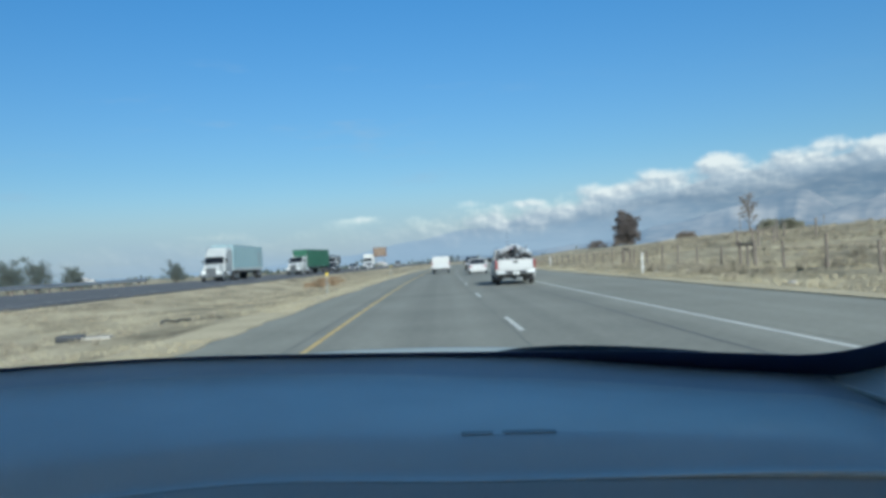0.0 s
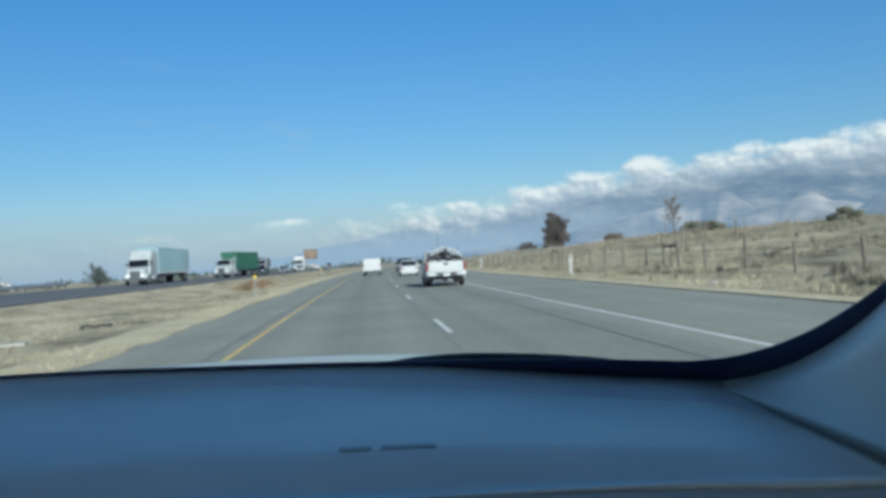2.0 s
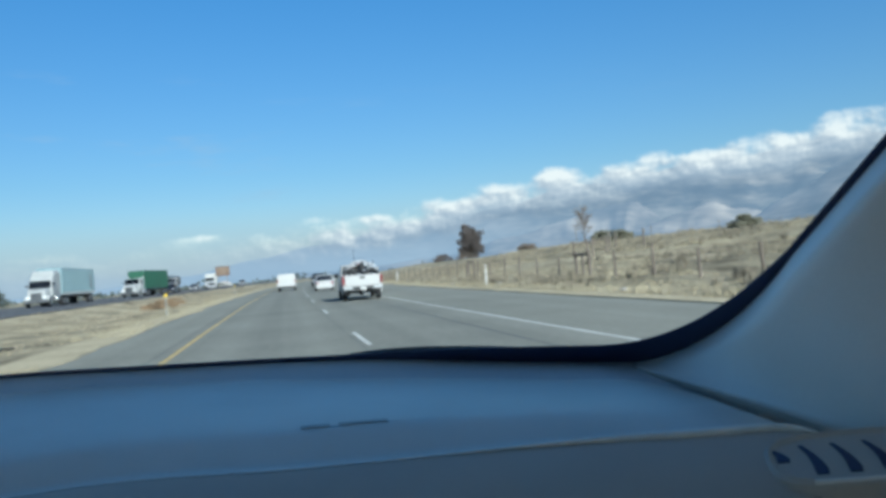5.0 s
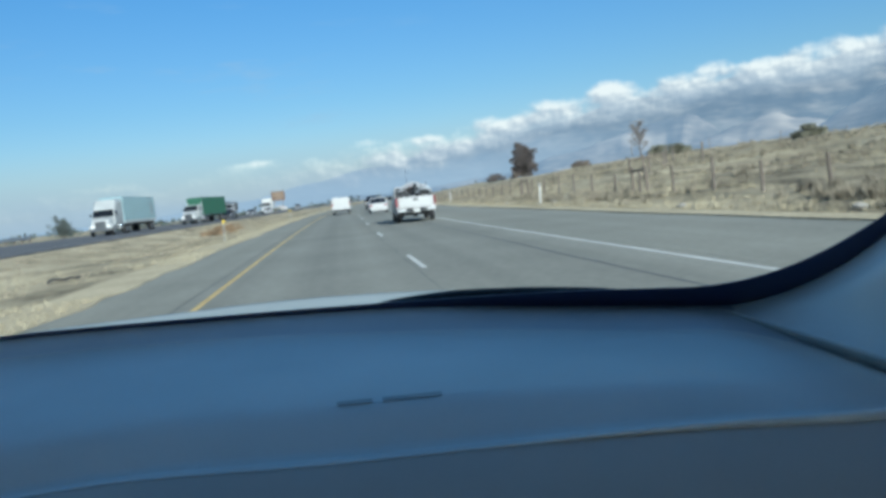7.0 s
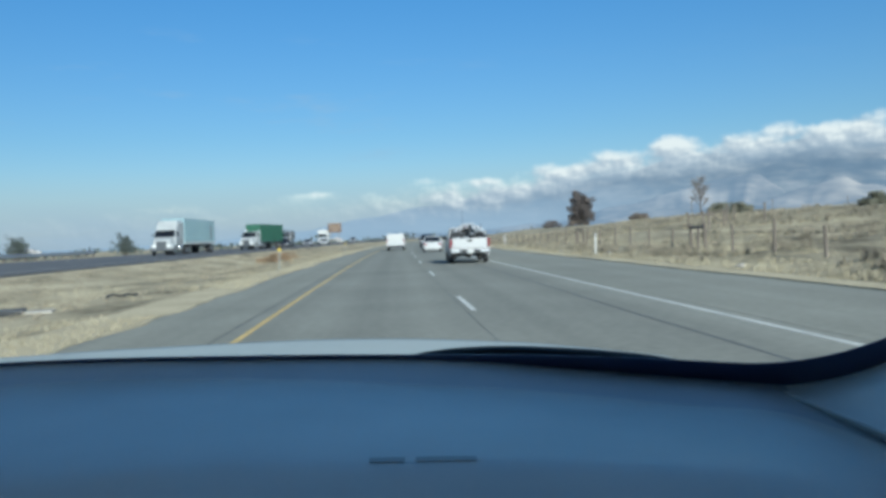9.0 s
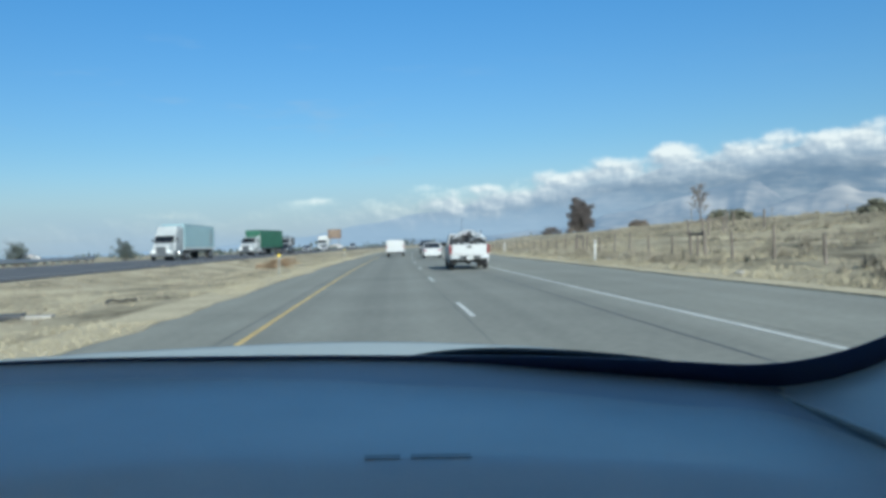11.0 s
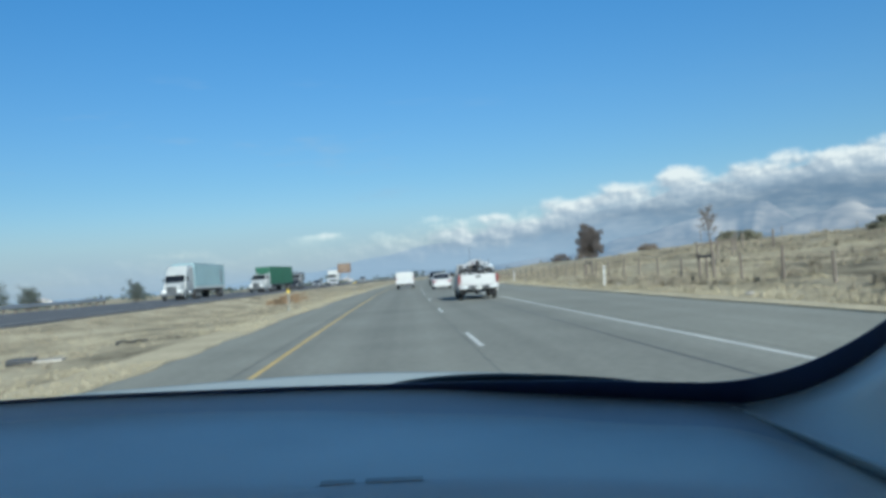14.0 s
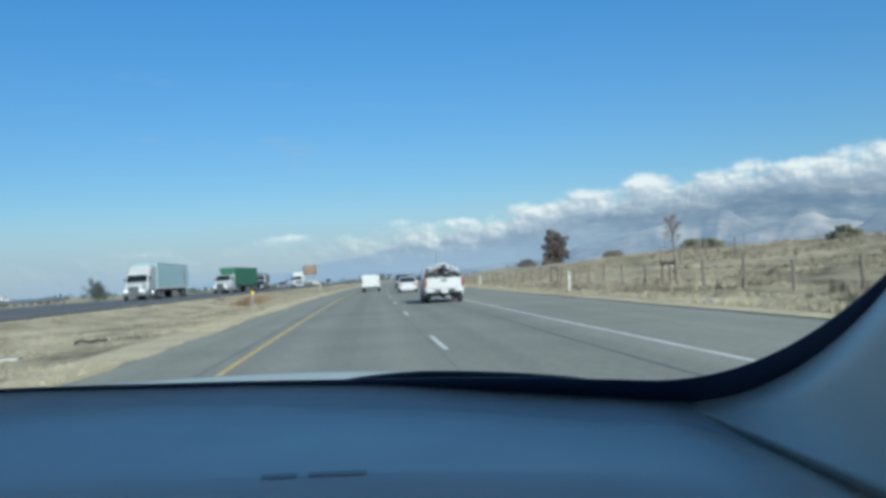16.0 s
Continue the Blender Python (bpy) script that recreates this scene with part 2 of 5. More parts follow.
def lerp(x, pts):
    """Straight pieces through (x, y) points."""
    if x <= pts[0][0]:
        return pts[0][1]
    for (x0, y0), (x1, y1) in zip(pts, pts[1:]):
        if x <= x1:
            return y0 + (y1 - y0) * (x - x0) / (x1 - x0)
    return pts[-1][1]


def ease(x, pts):
    if x <= pts[0][0]:
        return pts[0][1]
    for (x0, y0), (x1, y1) in zip(pts, pts[1:]):
        if x <= x1:
            k = (x - x0) / (x1 - x0)
            return y0 + (y1 - y0) * k * k * (3 - 2 * k)
    return pts[-1][1]


def curve(x, pts):
    """A smooth curve through (x, y) points."""
    n = len(pts)
    if x <= pts[0][0]:
        return pts[0][1]
    if x >= pts[-1][0]:
        return pts[-1][1]
    slope = [(pts[min(i + 1, n - 1)][1] - pts[max(i - 1, 0)][1]) / (pts[min(i + 1, n - 1)][0] - pts[max(i - 1, 0)][0]) for i in range(n)]
    for i in range(n - 1):
        (x0, y0), (x1, y1) = pts[i], pts[i + 1]
        if x <= x1:
            h = x1 - x0
            k = (x - x0) / h
            return (2 * k ** 3 - 3 * k ** 2 + 1) * y0 + (k ** 3 - 2 * k ** 2 + k) * h * slope[i] + (-2 * k ** 3 + 3 * k ** 2) * y1 + (k ** 3 - k ** 2) * h * slope[i + 1]


# ---- the highway ----
BEND = 3300.0  # radius of the long bend to the right


def road_x(y):
    """How far the carriageway has bent to the right at y."""
    y = max(-60.0, min(y, 900.0))
    return ((y - 35.0) ** 2 - 35.0 ** 2) / (2 * BEND)


YELLOW, DASHES, WHITE = -2.27, 1.52, 5.18
LEFT_EDGE, RIGHT_EDGE = -4.75, 9.7
OPP_NEAR, OPP_FAR = -17.0, -32.0


def opp_z(u):
    return 0.42 + 0.2 * (OPP_NEAR - u) / (OPP_NEAR - OPP_FAR)


def ground_z(x, y):
    u = x - road_x(y)
    if u < LEFT_EDGE:
        z = ease(u, [(-2500, -9), (-300, -3.2), (-90, -1.2), (-48, -0.15), (-33.5, 0.52), (-31, 0.50), (-18, 0.33), (-16.5, 0.34), (-11.5, -0.22), (-8, -0.10), (LEFT_EDGE - 0.2, -0.03), (LEFT_EDGE + 0.6, -0.06)])
    else:
        z = ease(u, [(LEFT_EDGE, -0.06), (RIGHT_EDGE - 0.6, -0.06), (RIGHT_EDGE + 0.15, -0.02), (11.5, 0.10), (14, 0.32), (20, 0.85), (36, 2.55), (60, 2.9), (140, 2.6), (500, 0.5), (2500, 0.0)])
        if z > 0.3:
            z = 0.3 + (z - 0.3) * lerp(y, [(0, 1), (250, 1), (650, 0.25)])
    away = min(max(LEFT_EDGE - u - 0.6, u - RIGHT_EDGE - 0.3, 0), 6) / 6
    if OPP_FAR - 1.5 < u < OPP_NEAR + 1.0:
        away = 0.0
    if away > 0 and abs(x) < 400:
        z += away * (0.16 * noise.noise((x * 0.11, y * 0.06, 1.7)) + 0.07 * noise.noise((x * 0.5, y * 0.3, 7.7)))
        if u > 12:
            z += away * (0.35 * noise.noise((x * 0.035, y * 0.02, 4.4)) + 0.17 * noise.noise((x * 0.42, y * 0.30, 12.4)))
    return z


def build_ground():
    def steps(near, far, d0, grow):
        out, v, d = [0.0], 0.0, d0
        while v < far:
            v += d
            if v > near:
                d *= grow
            out.append(min(v, far))
        return out
    right = steps(40, 4900, 0.8, 1.14)
    left = steps(36, 4900, 0.8, 1.14)
    xs = [-v for v in left[:0:-1]] + right
    ys = [-v for v in steps(10, 4900, 3, 1.35)[:0:-1]] + steps(110, 4900, 1.6, 1.07)
    verts = [(x + (road_x(y) if abs(x) < 300 else 0), y, ground_z(x + (road_x(y) if abs(x) < 300 else 0), y)) for y in ys for x in xs]
    w = len(xs)
    faces = [(j * w + i, j * w + i + 1, (j + 1) * w + i + 1, (j + 1) * w + i) for j in range(len(ys) - 1) for i in range(w - 1)]
    ob = raw("ground", verts, faces, M_GROUND, smooth=True)
    tagged(ob, "dry straw-coloured grassland with patches of bare earth", "ground", kind="structure")


build_ground()


def verge_z(u):
    return curve(u, [(LEFT_EDGE - 4.0, -0.16), (LEFT_EDGE - 2.6, -0.10), (LEFT_EDGE - 1.2, -0.005), (LEFT_EDGE + 0.3, 0.022)])


def strip(name, u0, u1, y0, y1, z, material, parent=None, step=6.0, across=1, thick=0.0, rough=0.0):
    """A band along the road from u0 to u1 of its width; z is a number or a function of u."""
    ys, y = [y0], y0
    while y < y1 - 1e-6:
        y = min(y1, y + step * (1.0 if y < 60 else 1.0 + (y - 60) / 60))
        ys.append(y)
    k = len(ys) - 1
    verts, faces = [], []
    for y in ys:
        for i in range(across + 1):
            u = u0 + (u1 - u0) * i / across
            if rough and i in (0, across):
                u += rough * (noise.noise((y * 0.10, u0, 3.1)) + 0.5 * noise.noise((y * 0.55, u0, 8.1)))
            verts.append((u + road_x(y), y, z(u) if callable(z) else z))
    w = across + 1
    for j in range(k):
        for i in range(across):
            faces.append((j * w + i, j * w + i + 1, (j + 1) * w + i + 1, (j + 1) * w + i))
    if thick:
        n = len(verts)
        verts += [(a, b, c - thick) for a, b, c in verts]
        faces += [tuple(n + q for q in f[::-1]) for f in faces]
        for j in range(k):
            for i, s in ((0, 1), (across, -1)):
                q = (j * w + i, (j + 1) * w + i, (j + 1) * w + i + n, j * w + i + n)
                faces.append(q if s < 0 else q[::-1])
    return raw(name, verts, faces, material, parent)


road = tagged(strip("road", LEFT_EDGE, RIGHT_EDGE, -40, 900, 0.0, M_ASPHALT, step=2.0, across=10, thick=0.25, rough=0.1), "grey worn asphalt carriageway with two lanes and wide shoulders", "road", kind="structure")
part_label = (("yellow_edge_line", YELLOW, 0.11, M_YELLOWLINE), ("white_edge_line", WHITE, 0.12, M_WHITELINE))
for nm, u, wd, m_ in part_label:
    strip(nm, u - wd / 2, u + wd / 2, -40, 880, 0.005, m_, road, step=3.0)
for k in range(-3, 38):
    y = 17.3 + 14.63 * k
    strip("lane_dash", DASHES - 0.052, DASHES + 0.052, y - 1.83, y + 1.83, 0.005, M_WHITELINE, road, step=1.83)
M_SEAL = mat("tar_joint", (0.10, 0.105, 0.095), 0.8, vary=0.3, scale=0.6, fine=12)
strip("tar_joint", 4.00, 4.06, -20, 160, 0.003, M_SEAL, road, step=2.0, rough=0.06)
strip("tar_joint", 1.36, 1.375, -20, 300, 0.003, M_SEAL, road, step=2.0, rough=0.03)
strip("tar_joint", -2.62, -2.59, -20, 300, 0.003, M_SEAL, road, step=2.0, rough=0.03)
strip("shoulder_surface", 5.5, RIGHT_EDGE - 0.25, -40, 880, 0.004, M_ASPHALT2, road, step=3.0, across=3, rough=0.05)
strip("shoulder_surface", LEFT_EDGE + 0.25, -2.68, -40, 880, 0.004, M_ASPHALT2, road, step=3.0, across=3, rough=0.05)
tagged(strip("verge", LEFT_EDGE - 1.5, LEFT_EDGE + 0.05, -40, 500, verge_z, M_EARTH, step=0.3, across=5, thick=0.3, rough=0.42), "bare pale earth verge beside the asphalt", "verge", kind="structure")
tagged(strip("verge", RIGHT_EDGE - 0.1, RIGHT_EDGE + 0.75, -40, 500, 0.035, M_EARTH, step=0.5, across=3, thick=0.3, rough=0.22), "low pale earth berm along the asphalt edge", "verge", kind="structure")
opp = tagged(strip("road", OPP_FAR, OPP_NEAR, 0, 900, opp_z, M_ASPHALT3, step=5.0, across=4, thick=0.3), "dark asphalt carriageway for oncoming traffic", "road", kind="structure")
for u in (OPP_NEAR - 1.8, OPP_FAR + 3.0):
    strip("edge_line", u - 0.07, u + 0.07, 0, 880, opp_z(u) + 0.006, M_WHITELINE, opp, step=5.0)
for k in range(0, 40):
    y = 20 + 14.63 * k
    u = (OPP_NEAR - 1.8 + OPP_FAR + 3.0) / 2
    strip("lane_dash", u - 0.07, u + 0.07, y - 1.83, y + 1.83, opp_z(u) + 0.006, M_WHITELINE, opp, step=1.83)


# ---- mountains and cloud bank, far away ----
TURN = 2.6  # degrees by which the range is turned to the right


def ridge_el(az):
    """Elevation of the crest, in degrees, by bearing; clouds lie on it."""
    return ease(az - TURN, [(-60, 0.05), (-22, 0.1), (-15, 0.3), (-9, 0.8), (-4.5, 1.5), (0, 2.1), (5, 2.8), (12, 3.9), (18, 4.6), (26, 5.6), (34, 6.4), (50, 7.6), (75, 7.0), (110, 4.0)])


# foothill spurs before the range: distance of the crest, and its elevation by bearing
SPURS = [
    (2950.0, [(4, 0.0), (8, 0.65), (10.2, 1.05), (12, 1.55), (13.8, 1.7), (15.8, 2.25), (17.7, 2.65), (19.8, 3.05), (21.3, 3.35), (22.2, 2.75), (23.1, 2.05), (24.4, 1.3), (27, 0.2)]),
    (2720.0, [(17, 0.2), (20.2, 0.9), (21.6, 1.3), (23.7, 2.15), (25.2, 2.55), (26.4, 2.85), (27.6, 2.3), (28.8, 2.1), (30.4, 1.3), (33, 0.3)]),
    (2600.0, [(25, 0.2), (27.4, 1.1), (28.5, 1.55), (30, 2.4), (31.4, 2.9), (33.5, 3.9), (36, 4.9), (40, 5.2), (46, 5.6), (60, 5.6), (80, 4.5), (110, 2.0)]),
    (2480.0, [(0, 0.3), (6, 0.5), (9, 0.85), (12, 0.8), (15.5, 1.25), (18, 1.1), (21, 1.4), (24, 1.15), (28, 1.45), (33, 1.4), (40, 1.7), (60, 1.7), (110, 0.8)]),
]


def hazy(name, stops, grain, near, far):
    """Slopes with miles of haze added as glow; stops: (place, colour) of the noise."""
    m = bpy.data.materials.new(name)
    m.use_nodes = True
    n, l = m.node_tree.nodes, m.node_tree.links
    p, out = n["Principled BSDF"], n["Material Output"]
    p.inputs["Roughness"].default_value = 1.0
    p.inputs["Specular IOR Level"].default_value = 0.0
    geo = n.new("ShaderNodeNewGeometry")
    facs = []
    for scale, stretch in ((grain, (1.0, 0.55, 2.6)), (grain * 4.5, (1.0, 0.6, 4.0))):
        tex = n.new("ShaderNodeTexNoise")
        tex.inputs["Scale"].default_value, tex.inputs["Detail"].default_value = scale, 7
        tmap = n.new("ShaderNodeMapping")
        tmap.inputs["Scale"].default_value = stretch
        l.new(geo.outputs["Position"], tmap.inputs["Vector"]), l.new(tmap.outputs[0], tex.inputs["Vector"])
        facs.append(tex.outputs["Fac"])
    two = n.new("ShaderNodeMix")
    two.inputs["Factor"].default_value = 0.3
    l.new(facs[0], two.inputs["A"]), l.new(facs[1], two.inputs["B"])
    ramp = n.new("ShaderNodeValToRGB")
    el = ramp.color_ramp.elements
    el[0].position, el[0].color = stops[0][0], (*stops[0][1], 1)
    el[1].position, el[1].color = stops[-1][0], (*stops[-1][1], 1)
    for q, c in stops[1:-1]:
        e = el.new(q)
        e.color = (*c, 1)
    l.new(two.outputs["Result"], ramp.inputs[0]), l.new(ramp.outputs[0], p.inputs["Base Color"])
    # blue glow mixed into the slopes imitates the haze between
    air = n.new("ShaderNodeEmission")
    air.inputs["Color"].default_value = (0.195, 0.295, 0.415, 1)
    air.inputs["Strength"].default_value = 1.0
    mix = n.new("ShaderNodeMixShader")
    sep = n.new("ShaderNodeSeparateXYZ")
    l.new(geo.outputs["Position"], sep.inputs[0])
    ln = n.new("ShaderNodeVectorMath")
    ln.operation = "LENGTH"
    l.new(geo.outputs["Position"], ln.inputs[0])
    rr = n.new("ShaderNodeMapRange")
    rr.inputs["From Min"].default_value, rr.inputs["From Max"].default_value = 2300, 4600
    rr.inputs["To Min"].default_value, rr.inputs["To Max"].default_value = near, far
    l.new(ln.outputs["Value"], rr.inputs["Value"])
    # the painted haze thickens towards the range's far western end
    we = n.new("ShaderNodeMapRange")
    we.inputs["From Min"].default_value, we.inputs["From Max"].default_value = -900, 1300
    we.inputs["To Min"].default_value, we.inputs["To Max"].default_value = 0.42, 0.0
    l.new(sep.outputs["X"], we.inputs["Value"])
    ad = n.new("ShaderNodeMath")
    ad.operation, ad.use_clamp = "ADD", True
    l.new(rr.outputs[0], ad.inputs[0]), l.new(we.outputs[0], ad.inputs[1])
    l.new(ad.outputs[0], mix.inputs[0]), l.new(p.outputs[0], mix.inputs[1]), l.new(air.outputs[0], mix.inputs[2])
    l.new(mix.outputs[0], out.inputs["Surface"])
    return m


def polar_sheet(name, az0, az1, na, r0, r1, nr, height, material, label):
    """A sheet of slopes round the place; height(az, r, x, y)."""
    verts, faces = [], []
    for i in range(na + 1):
        az = az0 + (az1 - az0) * i / na
        for j in range(nr + 1):
            r = r0 + (r1 - r0) * j / nr
            x, y = r * math.sin(radians(az)), r * math.cos(radians(az))
            verts.append((x, y, height(az, r, x, y)))
    w = nr + 1
    faces = [(i * w + j, (i + 1) * w + j, (i + 1) * w + j + 1, i * w + j + 1) for i in range(na) for j in range(nr)]
    return tagged(raw(name, verts, faces, material, smooth=True), label, "mountains", kind="structure")


def range_height(az, r, x, y):
    k = (r - 3400) / 1300
    top = math.tan(radians(ridge_el(az))) * 4600
    spur = noise.fractal((x * 0.0016, y * 0.0016, 2.0), 0.9, 2.1, 5)
    # gullies run down from the crest towards the plain
    fold = 1 - abs(noise.noise((az * 0.21 + 0.35 * spur + 0.0004 * r, r * 0.0005, 5.0))) * 2.2 + 0.45 * (1 - abs(noise.noise((az * 0.7 + 0.3 * spur, r * 0.0011, 8.0))) * 2.2)
    rise = lerp(k, [(0, 0), (0.2, 0.10), (0.5, 0.40), (0.8, 0.76), (1.0, 1.0)])
    return top * rise * (1 + 0.12 * spur) + top * 0.17 * fold * math.sin(math.pi * min(1, k * 1.1)) * (0.25 + 0.75 * k) - 14 * (1 - k)


def spur_height(az, r, x, y):
    a = az - TURN
    best = -30.0
    rough = noise.fractal((x * 0.004, y * 0.004, 6.0), 0.9, 2.1, 4)
    for crest, prof in SPURS:
        # each spur's crest swings nearer and further
        c = crest + 60 * math.sin(az * 0.5 + crest)
        top = math.tan(radians(curve(a, prof))) * c
        d = (r - c) / (620.0 if r < c else 420.0)
        q = max(0.0, 1 - abs(d))
        side = noise.noise((az * 0.55 + d * 1.3 + crest, d * 0.5, 3.0)) + 0.6 * noise.noise((az * 1.5 - d * 1.1, d * 0.7, crest))
        rib = 0.02 if crest == 2600.0 else 0.28
        z = top * (0.72 * q + 0.28 * q * q) + top * rib * side * q * (1 - q) * 2.8 - 12 * (1 - q) + 11 * rough * q
        best = max(best, z if q > 0 else -30.0)
    return best


# dark brush tones also stand in for cloud shade, spur tones for relief
M_RANGE = hazy("brush_in_cloud_shade", [(0.38, (0.34, 0.29, 0.235)), (0.48, (0.17, 0.155, 0.13)), (0.55, (0.07, 0.075, 0.077)), (0.66, (0.04, 0.048, 0.052))], 0.0035, 0.38, 0.60)
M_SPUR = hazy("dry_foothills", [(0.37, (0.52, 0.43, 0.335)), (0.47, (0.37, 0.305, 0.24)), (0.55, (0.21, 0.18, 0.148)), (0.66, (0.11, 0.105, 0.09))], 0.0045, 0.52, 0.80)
polar_sheet("backdrop", -50, 100, 300, 3400, 4700, 48, range_height, M_RANGE, "hazy blue mountain range, brush darkened for cloud shade")
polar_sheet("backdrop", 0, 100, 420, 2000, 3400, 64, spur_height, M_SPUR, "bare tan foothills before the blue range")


def build_clouds():
    """A far curved sheet of cumulus over the range; u is the bearing and v the elevation, in degrees."""
    R = 3350.0
    az0, az1, el1 = -75.0, 110.0, 24.0
    el0 = -0.6
    bm = bmesh.new()
    uv = bm.loops.layers.uv.new("sky")
    na, ne = 90, 16
    grid = [[bm.verts.new((R * math.sin(radians(a)), R * math.cos(radians(a)), 1.4 + R * math.tan(radians(e)))) for e in [el0 + (el1 - el0) * j / ne for j in range(ne + 1)]] for a in [az0 + (az1 - az0) * i / na for i in range(na + 1)]]
    for i in range(na):
        for j in range(ne):
            f = bm.faces.new((grid[i][j], grid[i + 1][j], grid[i + 1][j + 1], grid[i][j + 1]))
            for lo, (a, e) in zip(f.loops, ((i, j), (i + 1, j), (i + 1, j + 1), (i, j + 1))):
                lo[uv].uv = ((az0 + (az1 - az0) * a / na - TURN), el0 + (el1 - el0) * e / ne)
    m = bpy.data.materials.new("cumulus")
    m.use_nodes = True
    n, l = m.node_tree.nodes, m.node_tree.links
    n.remove(n["Principled BSDF"])
    out = n["Material Output"]

    def math_(op, a, b=None, c=None, clamp=False):
        nd = n.new("ShaderNodeMath")
        nd.operation, nd.use_clamp = op, clamp
        for s, v in zip(nd.inputs, (a, b, c)):
            if v is None:
                continue
            if isinstance(v, (int, float)):
                s.default_value = v
            else:
                l.new(v, s)
        return nd.outputs[0]

    def ramp_(x, x0, x1, y0, y1, smooth=True):
        nd = n.new("ShaderNodeMapRange")
        nd.interpolation_type = "SMOOTHSTEP" if smooth else "LINEAR"
        for key, v in (("From Min", x0), ("From Max", x1), ("To Min", y0), ("To Max", y1)):
            nd.inputs[key].default_value = v
        l.new(x, nd.inputs["Value"])
        return nd.outputs[0]

    def curve_(x, pts, x0, x1, y1):
        nd = n.new("ShaderNodeFloatCurve")
        c = nd.mapping.curves[0]
        c.points[0].location, c.points[1].location = (0, pts[0][1] / y1), (1, pts[-1][1] / y1)
        for a, b in pts[1:-1]:
            c.points.new((a - x0) / (x1 - x0), b / y1)
        nd.mapping.update()
        l.new(ramp_(x, x0, x1, 0, 1, False), nd.inputs["Value"])
        return math_("MULTIPLY", nd.outputs[0], y1)

    uvn = n.new("ShaderNodeUVMap")
    uvn.uv_map = "sky"
    sep = n.new("ShaderNodeSeparateXYZ")
    l.new(uvn.outputs[0], sep.inputs[0])
    az, el = sep.outputs[0], sep.outputs[1]

    def fbm(scale, stretch, shift, detail=6, rough=0.5):
        mp = n.new("ShaderNodeMapping")
        mp.inputs["Scale"].default_value, mp.inputs["Location"].default_value = stretch, shift
        l.new(uvn.outputs[0], mp.inputs["Vector"])
        t = n.new("ShaderNodeTexNoise")
        t.inputs["Scale"].default_value, t.inputs["Detail"].default_value, t.inputs["Roughness"].default_value = scale, detail, rough
        l.new(mp.outputs[0], t.inputs["Vector"])
        return t.outputs["Fac"]

    top = curve_(az, [(-60, 1.5), (-25, 2.1), (-12, 2.7), (-8, 2.9), (-2, 3.4), (4, 3.65), (9, 4.55), (13, 5.2), (18, 5.5), (24, 5.9), (32, 6.5), (45, 7.4), (90, 6.0)], -60, 90, 10)
    # single heaps: bearing, elevation, half width, half height, weight
    heaps = [(-8.0, 3.15, 1.5, 0.34, 1.0), (-17.5, 2.4, 1.6, 0.26, 0.45), (0.4, 3.95, 1.5, 0.4, 0.7), (3.4, 3.65, 1.6, 0.3, 0.7), (6.0, 4.15, 0.8, 0.35, 0.6), (8.6, 4.2, 1.6, 0.6, 0.5), (12.2, 5.2, 1.6, 0.5, 0.55), (16.1, 5.5, 1.6, 0.75, 0.95), (20.2, 5.1, 1.7, 0.7, 0.5), (22.7, 6.1, 1.2, 0.65, 0.75), (26.6, 5.75, 1.6, 0.55, 0.85), (29.3, 6.5, 1.1, 0.65, 0.7), (31.0, 6.2, 1.2, 0.6, 0.75), (34.6, 7.2, 1.6, 0.9, 0.95), (41, 7.6, 3.0, 1.2, 0.8)]
    body = None
    for a, e, wa, we, k in heaps:
        da = math_("DIVIDE", math_("SUBTRACT", az, a), wa)
        de = math_("DIVIDE", math_("SUBTRACT", el, e), we)
        q = math_("ADD", math_("MULTIPLY", da, da), math_("MULTIPLY", de, de))
        g = math_("MULTIPLY", math_("POWER", 2.718, math_("MULTIPLY", q, -1.0)), k)
        body = g if body is None else math_("ADD", body, g)
    n1 = fbm(0.55, (0.75, 1.0, 1), (3.1, 0.4, 0))
    n2 = fbm(0.55, (0.75, 1.0, 1), (3.1 + 0.16, 0.4 + 0.20, 0))
    n3 = fbm(2.2, (0.8, 1.0, 1), (1.3, 5.0, 0), 5, 0.5)
    over = math_("SUBTRACT", top, el)
    lump = math_("MULTIPLY_ADD", math_("SUBTRACT", n1, 0.5), 2.7, math_("MULTIPLY_ADD", math_("SUBTRACT", n3, 0.5), 0.6, over))
    lump = math_("MULTIPLY_ADD", body, 0.95, math_("SUBTRACT", lump, 0.15))
    cover = ramp_(lump, -0.25, 0.85, 0, 1)
    foot = ramp_(math_("MULTIPLY_ADD", math_("SUBTRACT", n1, 0.5), -2.0, over), 1.0, 2.7, 1, 0)
    east = math_("MULTIPLY_ADD", body, 0.8, ramp_(az, -9, 3, 0.10, 0.95), clamp=True)
    alpha = math_("MULTIPLY", math_("MULTIPLY", cover, foot), east)
    # a haze veil painted low over the plain, a few faint streaks high up
    veil = math_("MULTIPLY", math_("MULTIPLY", ramp_(el, 0.3, 5.4, 0.94, 0), ramp_(az, 4, 26, 1, 0.2)), ramp_(fbm(0.3, (0.3, 1.6, 1), (7, 2, 0), 4), 0.3, 0.7, 0.75, 1.0))
    wisp = math_("MULTIPLY", math_("MULTIPLY", ramp_(fbm(0.35, (0.22, 1.1, 1), (11, 3, 0), 6, 0.6), 0.56, 0.80, 0, 0.5), ramp_(az, -10, 10, 1, 0.08)), math_("MULTIPLY", ramp_(el, 3, 6, 0, 1), ramp_(el, 11, 16, 1, 0)))
    soft = math_("MAXIMUM", veil, wisp)
    alpha_all = math_("MAXIMUM", alpha, soft, clamp=True)
